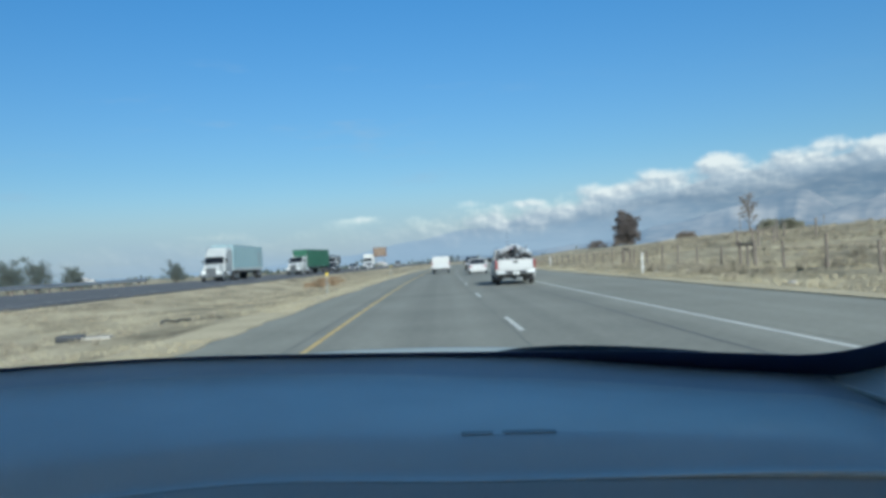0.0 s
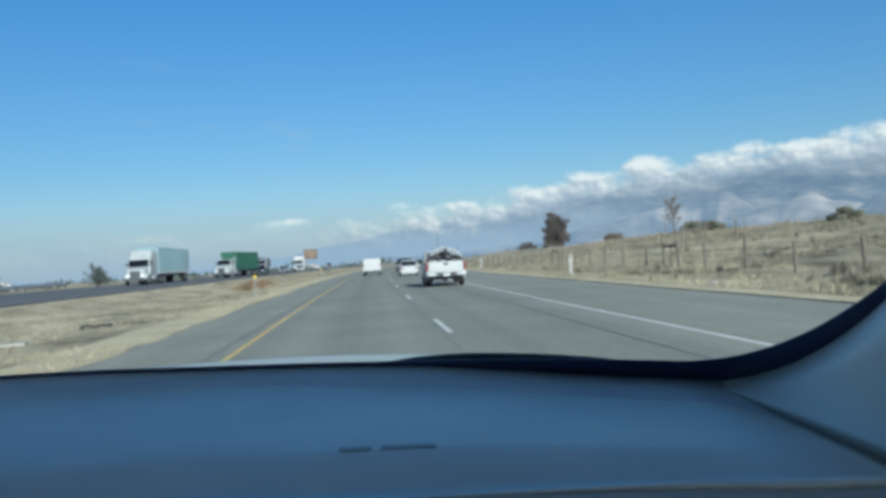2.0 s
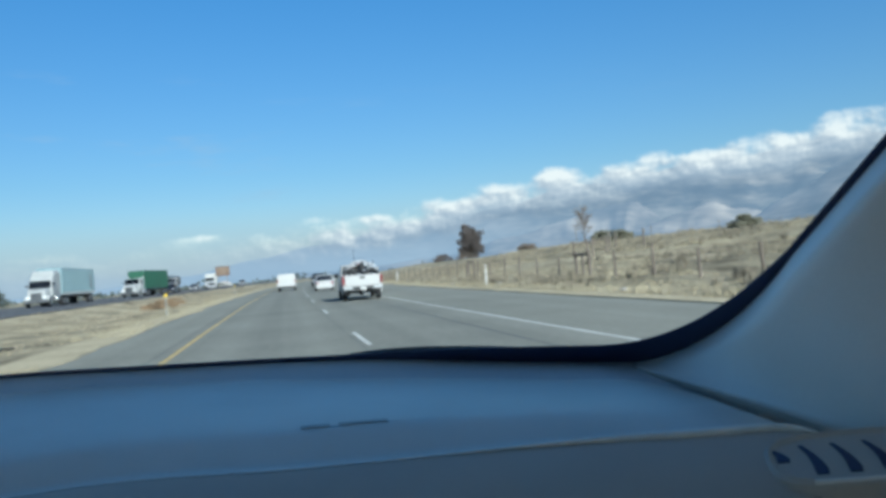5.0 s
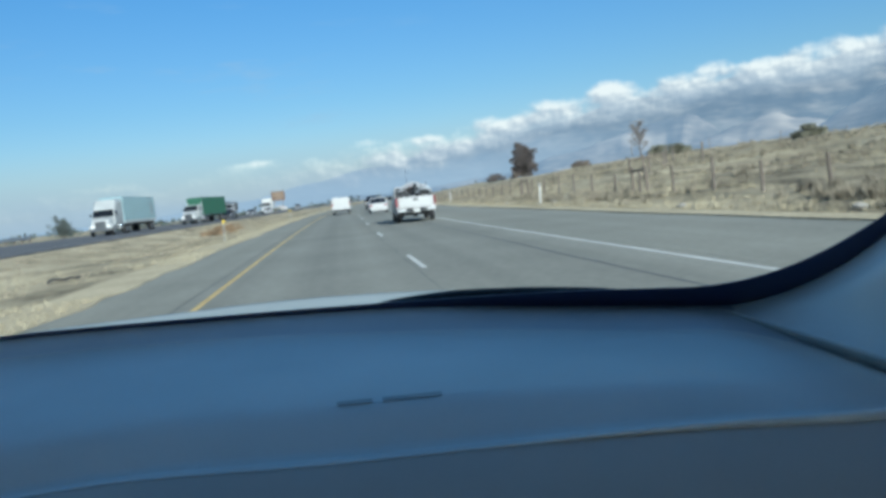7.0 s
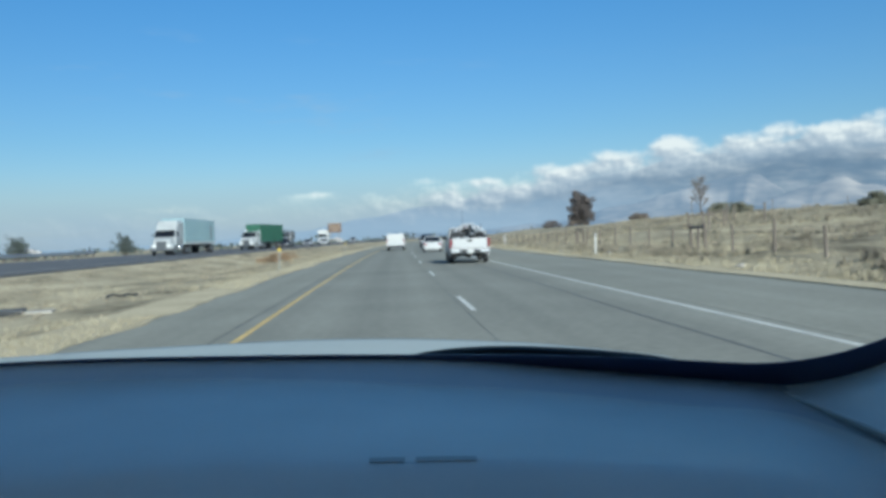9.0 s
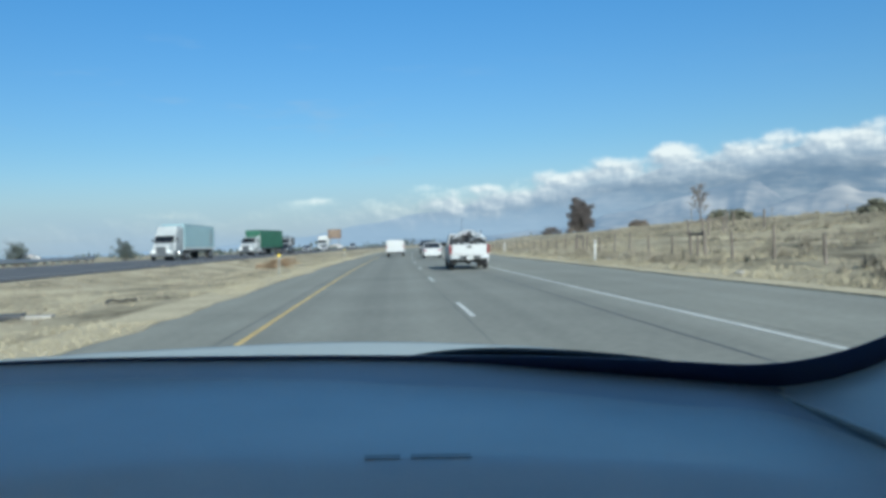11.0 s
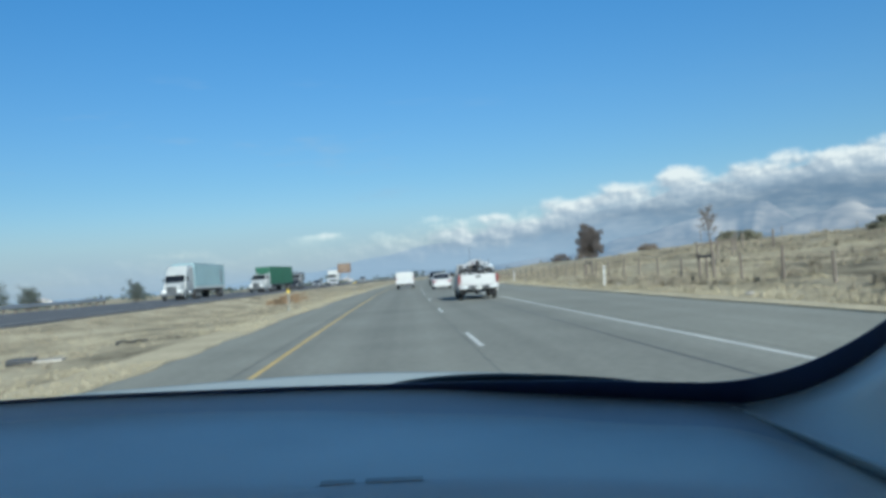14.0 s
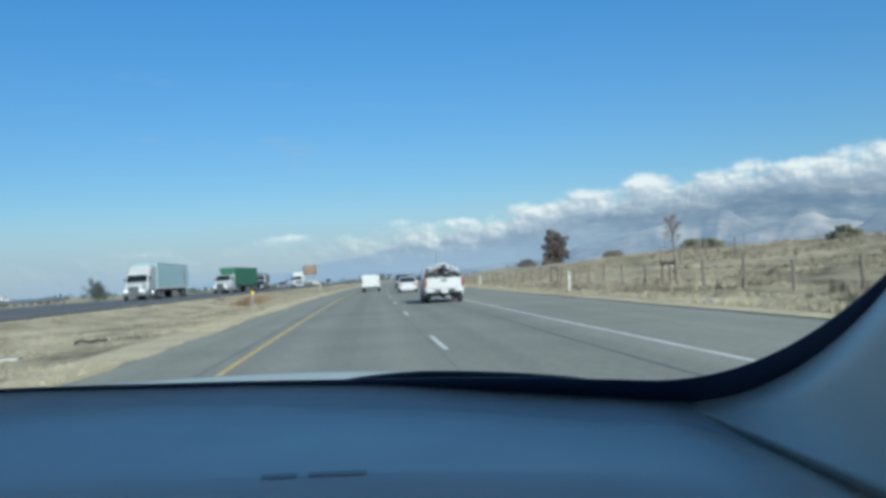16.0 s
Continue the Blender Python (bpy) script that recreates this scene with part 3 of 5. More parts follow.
    # sunlit tops and grey undersides are painted into the glowing colour
    lit = math_("MULTIPLY_ADD", math_("SUBTRACT", n1, n2), 3.7, math_("MULTIPLY_ADD", body, 0.42, ramp_(over, -0.5, 2.3, 0.68, 0.10)), clamp=True)
    col = n.new("ShaderNodeValToRGB")
    col.color_ramp.elements[0].position, col.color_ramp.elements[0].color = 0.0, (0.30, 0.36, 0.425, 1)
    col.color_ramp.elements[1].position, col.color_ramp.elements[1].color = 0.9, (0.67, 0.68, 0.66, 1)
    e = col.color_ramp.elements.new(0.42)
    e.color = (0.42, 0.465, 0.505, 1)
    l.new(lit, col.inputs[0])
    thin = n.new("ShaderNodeMix")
    thin.data_type = "RGBA"
    thin.inputs["A"].default_value = (0.29, 0.38, 0.475, 1)
    l.new(math_("DIVIDE", alpha, math_("MAXIMUM", alpha_all, 0.02), clamp=True), thin.inputs["Factor"])
    l.new(col.outputs[0], thin.inputs["B"])
    em, tr, mix = n.new("ShaderNodeEmission"), n.new("ShaderNodeBsdfTransparent"), n.new("ShaderNodeMixShader")
    l.new(thin.outputs["Result"], em.inputs["Color"])
    l.new(alpha_all, mix.inputs[0]), l.new(tr.outputs[0], mix.inputs[1]), l.new(em.outputs[0], mix.inputs[2])
    l.new(mix.outputs[0], out.inputs["Surface"])
    me = bpy.data.meshes.new("cloud_bank")
    bm.to_mesh(me)
    bm.free()
    me.materials.append(m)
    ob = new("backdrop", me)
    ob.visible_shadow = False
    tagged(ob, "bank of white cumulus along the mountain crest", "clouds", kind="structure")


build_clouds()

# ---- the car that carries the camera: bonnet, windscreen surround, dashboard, pillar ----
EYE = 1.39
MID = -0.14  # the car's centre line


def base_y(x):
    return 1.36 + 0.2 * (1 - ((x - MID) / 0.72) ** 2)


def screen(x, z, inset=0.0):
    """A point of the windscreen's surface, z counted from the eye level."""
    return Vector((x, base_y(x) - (z + 0.248) / math.tan(radians(30)) - inset, EYE + z))


def far_edge_z(x):
    return curve(x, [(-0.95, -0.14), (-0.6, -0.150), (-0.29, -0.174), (-0.1, -0.186), (0.09, -0.200), (0.29, -0.224), (0.47, -0.241), (0.585, -0.248), (0.75, -0.25)])


def glass_edge_z(x):
    return curve(x, [(-0.95, -0.138), (-0.59, -0.149), (-0.28, -0.170), (0.03, -0.187), (0.18, -0.192), (0.32, -0.198), (0.51, -0.2075), (0.53, -0.208)])


def bez(a, b, c, k):
    return (1 - k) ** 2 * a + 2 * k * (1 - k) * b + k * k * c


def surround_pair(s):
    """Outer (glass side) and inner point, as (x, z), at s from 0 (far left) over 1 (corner) to 2 (roof)."""
    if s < 1:
        x = -0.93 + s * (0.50 + 0.93)
        xi = -0.93 + s * (0.558 + 0.93)
        return (x, glass_edge_z(x)), (xi, far_edge_z(xi) - 0.012)
    if s < 1.5:
        k = (s - 1) / 0.5
        return (bez(0.50, 0.660, 0.671, k), bez(-0.207, -0.209, -0.045, k)), (bez(0.558, 0.712, 0.685, k), bez(-0.257, -0.247, -0.06, k))
    k = (s - 1.5) / 0.5
    return (0.671 - 0.012 * k, -0.045 + 0.42 * k), (0.685 - 0.012 * k, -0.06 + 0.45 * k)


host = thing("car", "car with dark dashboard, seen from inside, on the asphalt lane", "car")


def build_surround():
    rings = []
    for i in range(121):
        (xo, zo), (xi, zi) = surround_pair(2 * i / 120)
        rings.append([screen(xo, zo, 0.0), screen(xo, zo, 0.004), screen(xi, zi, 0.004), screen(xi, zi, 0.0)])
    bm = loft(bmesh.new(), rings)
    part("windscreen_border", bm, M_FRIT, host, "black ceramic border of the windscreen", smooth=False)


build_surround()


def dash_point(x, v):
    """The dashboard's top: v 0 at the windscreen, 1 at the crease, 2 at the middle, 3 at the seam."""
    crease_y = curve(x, [(-0.95, 0.98), (-0.55, 1.19), (-0.34, 1.25), (-0.09, 1.255), (0.16, 1.22), (0.38, 1.13), (0.515, 1.08), (0.62, 1.05)])
    crease_z = curve(x, [(-0.95, -0.168), (-0.55, -0.179), (-0.34, -0.182), (-0.09, -0.190), (0.16, -0.206), (0.38, -0.220), (0.515, -0.230), (0.62, -0.262)])
    d = curve(x, [(-0.95, 0.10), (0.0, 0.11), (0.35, 0.11), (0.52, 0.10), (0.62, 0.0)])
    crease_z *= (crease_y + d) / crease_y
    crease_y += d
    crease_z += curve(x, [(-0.95, 0.018), (-0.74, 0.017), (-0.6, 0.015), (-0.43, 0.008), (-0.35, 0.002), (-0.14, -0.006), (-0.02, -0.010), (0.2, -0.009), (0.35, -0.009), (0.5, -0.006), (0.62, 0.0)])
    mid_y = curve(x, [(-0.95, 0.80), (-0.3, 0.975), (0.05, 0.965), (0.35, 0.90), (0.6, 0.86)])
    mid_z = curve(x, [(-0.95, -0.230), (-0.3, -0.226), (-0.1, -0.2355), (0.05, -0.237), (0.35, -0.246), (0.5, -0.256), (0.6, -0.279)])
    seam_y = curve(x, [(-0.95, 0.70), (-0.4, 0.85), (-0.1, 0.845), (0.12, 0.82), (0.28, 0.79), (0.42, 0.752), (0.6, 0.735)])
    seam_z = curve(x, [(-0.95, -0.268), (-0.6, -0.258), (-0.3, -0.253), (-0.05, -0.2615), (0.35, -0.2595), (0.52, -0.263), (0.62, -0.285)])
    zf = far_edge_z(min(x, 0.62))
    far = screen(min(x, 0.62), zf, -0.01)
    pts = [(far.y, zf), (crease_y, crease_z), (mid_y, mid_z), (seam_y, seam_z)]
    i = min(2, int(v))
    k = v - i
    (y0, z0), (y1, z1) = pts[i], pts[i + 1]
    y = y0 + (y1 - y0) * k
    z = z0 + (z1 - z0) * k
    if i == 0:
        z -= 0.004 * math.sin(math.pi * k)
    elif i == 1:
        # nearly level behind the crease, then falling ever more towards the cabin
        z = z0 + (z1 - z0) * (0.60 * k + 0.40 * k ** 2.5)
    else:
        # down into a shallow hollow, then over a narrow raised lip at the seam
        low = z1 - 0.005
        if k < 0.72:
            q = k / 0.72
            z = z0 + (low - z0) * (0.55 * q + 0.90 * q * q - 0.45 * q ** 3)
        else:
            q = (k - 0.72) / 0.28
            z = low + 0.0065 * math.sin(0.5 * math.pi * min(1.0, q * 1.25)) - 0.0015 * max(0.0, q - 0.8) / 0.2
    # the pad rolls off at its end below the pillar
    z -= 1.6 * max(0.0, x - 0.47) ** 2 * min(1.0, v)
    return Vector((x, y, EYE + z))


def build_dash():
    nx = 80
    bm = bmesh.new()
    rows = []
    vs = [0.97, 1.0, 1.04, 1.1, 1.2, 1.4, 1.6, 1.8, 2.0, 2.2, 2.4, 2.6, 2.72, 2.78, 2.84, 2.9, 2.95, 3.0]
    for i in range(nx + 1):
        x = -0.95 + (0.625 + 0.95) * i / nx
        rows.append([bm.verts.new(dash_point(x, v)) for v in vs])
    for a, b in zip(rows, rows[1:]):
        for j in range(len(vs) - 1):
            bm.faces.new((a[j], b[j], b[j + 1], a[j + 1]))
    # the pad's far strip under the windscreen, set in and coloured darker for shade
    bm2 = bmesh.new()
    rows = []
    for i in range(nx + 1):
        x = -0.95 + (0.625 + 0.95) * i / nx
        rows.append([bm2.verts.new(dash_point(x, v) - Vector((0, 0, 0.002 + 0.002 * (v > 0.9)))) for v in (0, 0.25, 0.5, 0.75, 0.9, 1.0)])
    for a, b in zip(rows, rows[1:]):
        for j in range(5):
            bm2.faces.new((a[j], b[j], b[j + 1], a[j + 1]))
    part("shaded_dash_strip", bm2, M_DASHFAR, host, "dashboard strip along the windscreen, coloured darker for shade", smooth=True)
    part("dashboard_top", bm, M_DASH, host, "dark blue-grey soft plastic dashboard top", smooth=True)
    # narrow pale seam trim, bulging out under the pad
    rings = []
    for i in range(nx + 1):
        x = -0.95 + (0.54 + 0.95) * i / nx
        p = dash_point(x, 3.0)
        r = lerp(x, [(-0.4, 0.0002), (0.05, 0.0005), (0.16, 0.0018), (0.3, 0.0042), (0.4, 0.0058), (0.5, 0.0058), (0.54, 0.0036)])
        rings.append([p + Vector((0, -0.003 + r * 1.3 * math.cos(a), 0.0015 + r * math.sin(a))) for a in [math.tau * k / 8 for k in range(8)]])
    part("seam_trim", loft(bmesh.new(), rings), M_SEAM, host, "thin pale trim line", smooth=True)
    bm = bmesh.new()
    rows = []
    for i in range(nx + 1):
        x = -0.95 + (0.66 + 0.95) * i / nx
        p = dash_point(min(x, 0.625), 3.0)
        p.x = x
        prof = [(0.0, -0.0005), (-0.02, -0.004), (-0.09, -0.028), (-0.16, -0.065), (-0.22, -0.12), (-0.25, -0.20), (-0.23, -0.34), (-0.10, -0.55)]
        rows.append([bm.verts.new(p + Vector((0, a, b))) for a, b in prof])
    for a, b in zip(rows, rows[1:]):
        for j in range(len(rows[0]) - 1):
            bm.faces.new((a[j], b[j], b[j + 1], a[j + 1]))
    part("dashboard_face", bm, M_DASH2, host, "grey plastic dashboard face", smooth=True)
    # embossed safety marks, not legible: two bars
    for x0, x1 in ((-0.073, -0.033), (-0.021, 0.046)):
        bm = bmesh.new()
        k = 10
        for z_ in (0,):
            q = []
            for i in range(k + 1):
                x = x0 + (x1 - x0) * i / k
                q.append((bm.verts.new(dash_point(x, 1.975) + Vector((0, 0, 0.0008))), bm.verts.new(dash_point(x, 2.03) + Vector((0, 0, 0.0008)))))
            for a, b in zip(q, q[1:]):
                bm.faces.new((a[0], b[0], b[1], a[1]))
        part("embossed_mark", bm, M_MARK, host, "dark embossed marking bar")


build_dash()


def build_vent():
    """Side air vent below the pillar: an oval plate with dark upright slots and a satin rim."""
    c = Vector((0.526, 0.640, EYE - 0.281))
    tilt = pose(0, 0, 0, 17, -3, -22).to_3x3()

    def oval(kx, ky, z):
        pts = []
        for k in range(32):
            a = math.tau * k / 32
            ca, sa = math.cos(a), math.sin(a)
            pts.append(c + tilt @ Vector((0.100 * kx * math.copysign(abs(ca) ** 0.65, ca), 0.054 * ky * math.copysign(abs(sa) ** 0.65, sa), z)))
        return pts
    housing = part("air_vent", loft(bmesh.new(), [oval(1.0, 1.0, -0.02), oval(1.0, 1.0, 0.004), oval(0.95, 0.93, 0.009), oval(0.90, 0.86, 0.004)]), M_DASH2, host, "oval grey side air vent with dark slots", smooth=False)
    # solid dark inlays stand in for the shade inside the slots
    for k in range(5):
        x = -0.086 + 0.034 * k
        half = 0.030 if k else 0.014
        rows = []
        for i in range(9):
            v = -1 + 2 * i / 8
            w = 0.0082 * (0.62 - 0.38 * v) * (1 - 0.25 * max(0, -v) ** 6)
            bow = 0.004 * (1 - v * v) - 0.005 * v
            rows.append([c + tilt @ Vector((x + bow + dx, half * v + (0.0 if k else 0.012), z)) for dx, z in ((-w, 0.0055), (w, 0.0055), (w * 0.8, -0.01), (-w * 0.8, -0.01))])
        part("slot", loft(bmesh.new(), rows), M_FRIT, housing, "dark curved inlay for a shaded slot")
    pts = [c + tilt @ Vector((-0.06 + 0.16 * i / 8, -0.049 + 0.02 * max(0, 0.3 - i / 8) ** 2, 0.006)) for i in range(9)]
    part("vent_trim", tube(bmesh.new(), pts, 0.0034, 8), M_SEAM, housing, "thin satin trim")


build_vent()


def build_pillar():
    """The right pillar's lining: from the windscreen border back to the door."""
    rows = []
    n1 = 44
    for i in range(n1 + 1):
        s = i / n1
        (_, _), (xi, zi) = surround_pair(1.0 + s)
        a = screen(xi - 0.004, zi + 0.002, 0.006)
        # door-side edge: first along the dashboard's end, then up beside the door window
        if s < 0.45:
            k = s / 0.45
            b = Vector((0.561 + 0.069 * k, 1.345 - 0.70 * k, EYE - 0.252 - 0.048 * k + 0.004 * math.sin(math.pi * k)))
        else:
            k = (s - 0.45) / 0.55
            b = Vector((0.63 + 0.22 * k, 0.645 - 0.16 * k, EYE - 0.302 + 0.68 * k))
        ring = []
        for j in range(17):
            q = j / 16
            ridge = a + Vector((-0.058, -0.082, -0.040)) * min(1, s * 2.4)
            p = a.lerp(ridge, q / 0.4) if q < 0.4 else ridge.lerp(b, (q - 0.4) / 0.6)
            # a sloping face along the glass, then a flank that turns in to the cabin
            bulge = math.sin(math.pi * q) * 0.012 * min(1, s * 2.2)
            ring.append(p + Vector((-bulge, -0.3 * bulge, 0.2 * bulge)))
        # the edge turns under, down behind the end of the dashboard
        ring += [b + Vector((0.004, 0.002, -0.006)), b + Vector((0.03, 0.01, -0.03)), b + Vector((0.05, 0.02, -0.09))]
        rows.append(ring)
    bm = loft(bmesh.new(), rows, closed=False, caps=False)
    part("pillar_lining", bm, M_PILLAR, host, "pale grey plastic lining of the windscreen pillar", smooth=True)


build_pillar()


def build_pillar_shell():
    """The right pillar's unseen painted outside, added to keep sun off the dashboard."""
    rings = []
    for i in range(31):
        (_, _), (xi, zi) = surround_pair(1.08 + 0.92 * i / 30)
        a = screen(xi, zi, -0.004)
        rings.append([a + Vector(v) for v in ((0.0, 0.012, 0), (0.05, 0.03, 0.01), (0.13, -0.04, -0.02), (0.12, -0.26, -0.03), (0.05, -0.26, -0.03), (0.012, -0.03, 0.0))])
    part("pillar_shell", loft(bmesh.new(), rings), M_HOOD, host, "silver painted outside of the pillar")


build_pillar_shell()


def build_bonnet():
    bm = bmesh.new()
    rows = []
    for i in range(41):
        q = -1 + 2 * i / 40
        x = -0.24 + 0.96 * q
        row = []
        for j in range(17):
            k = j / 16
            y = base_y(MID + 0.7 * q) + 0.10 + (2.60 - 0.10 * q * q - base_y(MID + 0.7 * q) - 0.10) * k
            z = -0.2375 - 0.062 * max(0.0, x + 0.42) ** 2 - 0.008 * k - 0.16 * max(0, k - 0.86) ** 2 / 0.14 ** 2
            z += 0.0015 * math.exp(-((abs(q) - 0.62) / 0.1) ** 2)
            row.append(bm.verts.new((x, y, EYE + z - 0.027)))
        rows.append(row)
    for a, b in zip(rows, rows[1:]):
        for j in range(16):
            bm.faces.new((a[j], b[j], b[j + 1], a[j + 1]))
    part("bonnet", bm, M_BONNET, host, "silver painted bonnet", smooth=True)
    bm = bmesh.new()
    rings = []
    for i in range(31):
        x = MID - 0.8 + 1.6 * i / 30
        y = base_y(x) + 0.02
        rings.append([Vector((x, y + a, EYE + b)) for a, b in ((-0.04, -0.262), (0.0, -0.255), (0.07, -0.262), (0.07, -0.32), (-0.04, -0.32))])
    part("cowl", loft(bm, rings), M_RUBBER, host, "black plastic cowl below the windscreen")
    bm = bmesh.new()
    pts = []
    for i in range(25):
        x = 0.52 - 0.56 * i / 24
        pts.append((x, 1.61 - 0.55 * max(0, x - 0.05) ** 2, EYE + curve(x, [(-0.06, -0.228), (-0.02, -0.216), (0.05, -0.207), (0.15, -0.205), (0.25, -0.210), (0.34, -0.217), (0.43, -0.227), (0.52, -0.244)])))
    loft(bm, [[Vector(p) + Vector((0, 0.010 * math.cos(a), 0.006 * math.sin(a))) for a in [math.tau * k / 8 for k in range(8)]] for p in pts])
    wiper = part("wiper", bm, M_WIPER, host, "black windscreen wiper arm at rest", smooth=True)
    bm = bmesh.new()
    for a, b in zip(pts, pts[1:]):
        a, b = Vector(a), Vector(b)
        lo = Vector((0, -0.01, -0.05))
        q = [bm.verts.new(v) for v in (a, b, b + lo, a + lo)]
        bm.faces.new(q)
        q2 = [bm.verts.new(v + Vector((0, 0.006, 0))) for v in (a, b, b + lo, a + lo)]
        bm.faces.new(q2[::-1])
    part("wiper_blade", bm, M_WIPER, wiper)


build_bonnet()


def build_cabin():
    """Roof, doors, back and floor of the car; the windows stay open but for the windscreen."""
    def slab(name, c, s, label, material=M_CABIN, bevel=0.02, m=None):
        return part(name, box(bmesh.new(), c, s, bevel, m), material, host, label)
    slab("roof_lining", (MID, -0.77, EYE + 0.36), (1.66, 2.48, 0.05), "grey roof lining")
    st = []
    for y, w, z in ((-2.12, 0.78, 0.36), (-1.95, 0.86, 0.42), (-0.8, 0.90, 0.445), (0.2, 0.90, 0.44), (0.36, 0.87, 0.42), (0.50, 0.82, 0.385)):
        # roof edges widened so that no sun reaches the dashboard
        w += 0.07
        st.append((y, [(w, EYE + z - 0.07), (w - 0.02, EYE + z - 0.03), (w - 0.14, EYE + z), (w - 0.45, EYE + z + 0.022)]))
    bm = hull_of(st)
    bmesh.ops.translate(bm, vec=(MID, 0, 0), verts=bm.verts)
    part("roof", bm, M_HOOD, host, "silver painted roof", smooth=False)
    for sx in (-1, 1):
        x = MID + sx * 0.86
        slab("window_frame", (MID + sx * 0.89, -0.66, EYE + 0.27), (0.07, 2.3, 0.17), "grey upper door frame")
        # the unseen front post is made wide to keep sun off the vent
        for y, d in ((-0.22, 0.30), (-1.15, 0.12), (-1.95, 0.30)):
            slab("door_post", (x - sx * 0.025, y, EYE - 0.02), (0.06, d, 0.62), "grey door post")
        for y0, y1 in ((-0.27, 0.93), (-1.17, -0.31)):
            door = slab("door", (x, (y0 + y1) / 2, EYE - 0.66), (0.10, y1 - y0, 0.76), "silver painted door with grey lining", M_HOOD, 0.03)
            part("door_handle", box(bmesh.new(), (x + sx * 0.06, y0 + 0.14, EYE - 0.42), (0.03, 0.17, 0.03), 0.008), M_CHROME, door)
        # fenders with round wheel openings left to the tyres
        slab("fender", (x, 2.02, EYE - 0.66), (0.12, 0.34, 0.50), "silver painted fender", M_HOOD, 0.04)
        slab("fender", (x, 1.25, EYE - 0.67), (0.12, 0.62, 0.56), "silver painted fender", M_HOOD, 0.04)
        slab("fender", (x, -1.62, EYE - 0.52), (0.12, 0.86, 0.50), "silver painted fender", M_HOOD, 0.05)
        slab("sill", (x, 0.05, EYE - 1.08), (0.12, 2.2, 0.12), "dark door sill", M_DARK, 0.02)
        slab("headlight", (MID + sx * 0.66, 2.60, EYE - 0.62), (0.36, 0.16, 0.16), "clear headlight", M_LAMP, 0.04)
        slab("tail_light", (MID + sx * 0.78, -2.15, EYE - 0.40), (0.16, 0.10, 0.36), "red tail light", M_RED, 0.03)
        mir = slab("side_mirror", (MID + sx * 1.02, 0.62, EYE - 0.24), (0.22, 0.12, 0.16), "silver door mirror", M_HOOD, 0.04)
        for y in (2.0, -1.35):
            wheel(host, MID + sx * 0.94, y, 0.36, 0.24)
    # unseen panel, added on the right only, blocks sun from the side window
    slab("sun_block_panel", (MID + 0.86, 0.22, EYE - 0.14), (0.05, 0.60, 0.56), "grey panel added to keep sun off the dashboard")
    slab("tail_gate", (MID, -2.10, EYE - 0.55), (1.62, 0.12, 0.66), "silver tailgate with grey lining", M_HOOD, 0.05)
    slab("cabin_floor", (MID, -0.3, EYE - 1.06), (1.6, 3.6, 0.08), "dark carpet floor")
    slab("bulkhead", (MID, 1.38, EYE - 0.66), (1.6, 0.05, 0.70), "dark bulkhead")
    slab("bumper", (MID, 2.66, 0.52), (1.72, 0.18, 0.40), "silver painted front bumper", M_HOOD, 0.07)
    slab("bumper", (MID, -2.22, 0.52), (1.72, 0.18, 0.36), "silver painted rear bumper", M_HOOD, 0.07)
    slab("grille", (MID, 2.66, 0.80), (0.90, 0.10, 0.16), "dark grille", M_DARK, 0.02)
    slab("engine_bay", (MID, 2.05, 0.70), (1.45, 1.1, 0.60), "dark engine bay", M_DARK, 0.04)
    for x in (MID - 0.38, MID + 0.38):
        bm = bmesh.new()
        box(bm, (x, -0.45, EYE - 0.75), (0.5, 0.5, 0.16), 0.05)
        box(bm, (x, -0.74, EYE - 0.38), (0.48, 0.14, 0.66), 0.05, m=pose(0, 0, 0, 14, 0, 0))
        part("seat", bm, M_CABIN, host, "dark cloth seat", smooth=True)


def hull_of(stations):
    """Body skin from stations (y, [(half width, z) from sill to top])."""
    bm = bmesh.new()
    rings = []
    for y, pr in stations:
        rings.append([Vector((w, y, z)) for w, z in pr] + [Vector((-w, y, z)) for w, z in reversed(pr)])
    loft(bm, rings)
    return bm


# ---- vehicles ----
def wheel(parent, x, y, r=0.36, w=0.24, rim=M_RIM):
    """A tyre with a dished rim; x on the outer side."""
    s = 1 if x > 0 else -1
    bm = bmesh.new()
    prof = [(0.0, r * 0.62), (0.02, r * 0.9), (0.05, r), (w - 0.05, r), (w - 0.02, r * 0.9), (w, r * 0.62)]
    rings = [[Vector((x - s * a, y + q * math.cos(t), r + q * math.sin(t))) for t in [math.tau * k / 20 for k in range(20)]] for a, q in prof]
    loft(bm, rings)
    tyre = part("wheel", bm, M_TYRE, parent, smooth=False)
    bm = bmesh.new()
    rings = [[Vector((x + s * a, y + q * math.cos(t), r + q * math.sin(t))) for t in [math.tau * k / 20 for k in range(20)]] for a, q in ((0.006, r * 0.63), (0.006, r * 0.55), (-0.03, r * 0.46), (-0.02, r * 0.18), (0.005, r * 0.12))]
    loft(bm, rings)
    part("rim", bm, rim, tyre)
    return tyre


def hull(stations):
    """Body skin from stations (y, [(half width, z) from sill to top])."""
    bm = bmesh.new()
    rings = []
    for y, pr in stations:
        rings.append([Vector((w, y, z)) for w, z in pr] + [Vector((-w, y, z)) for w, z in reversed(pr)])
    loft(bm, rings)
    return bm


build_cabin()


def panel(bm, pts):
    bm.faces.new([bm.verts.new(p) for p in pts])
    return bm


def slabpart(name, c, s, material, parent, label="", bevel=0.02):
    return part(name, box(bmesh.new(), c, s, bevel), material, parent, label)


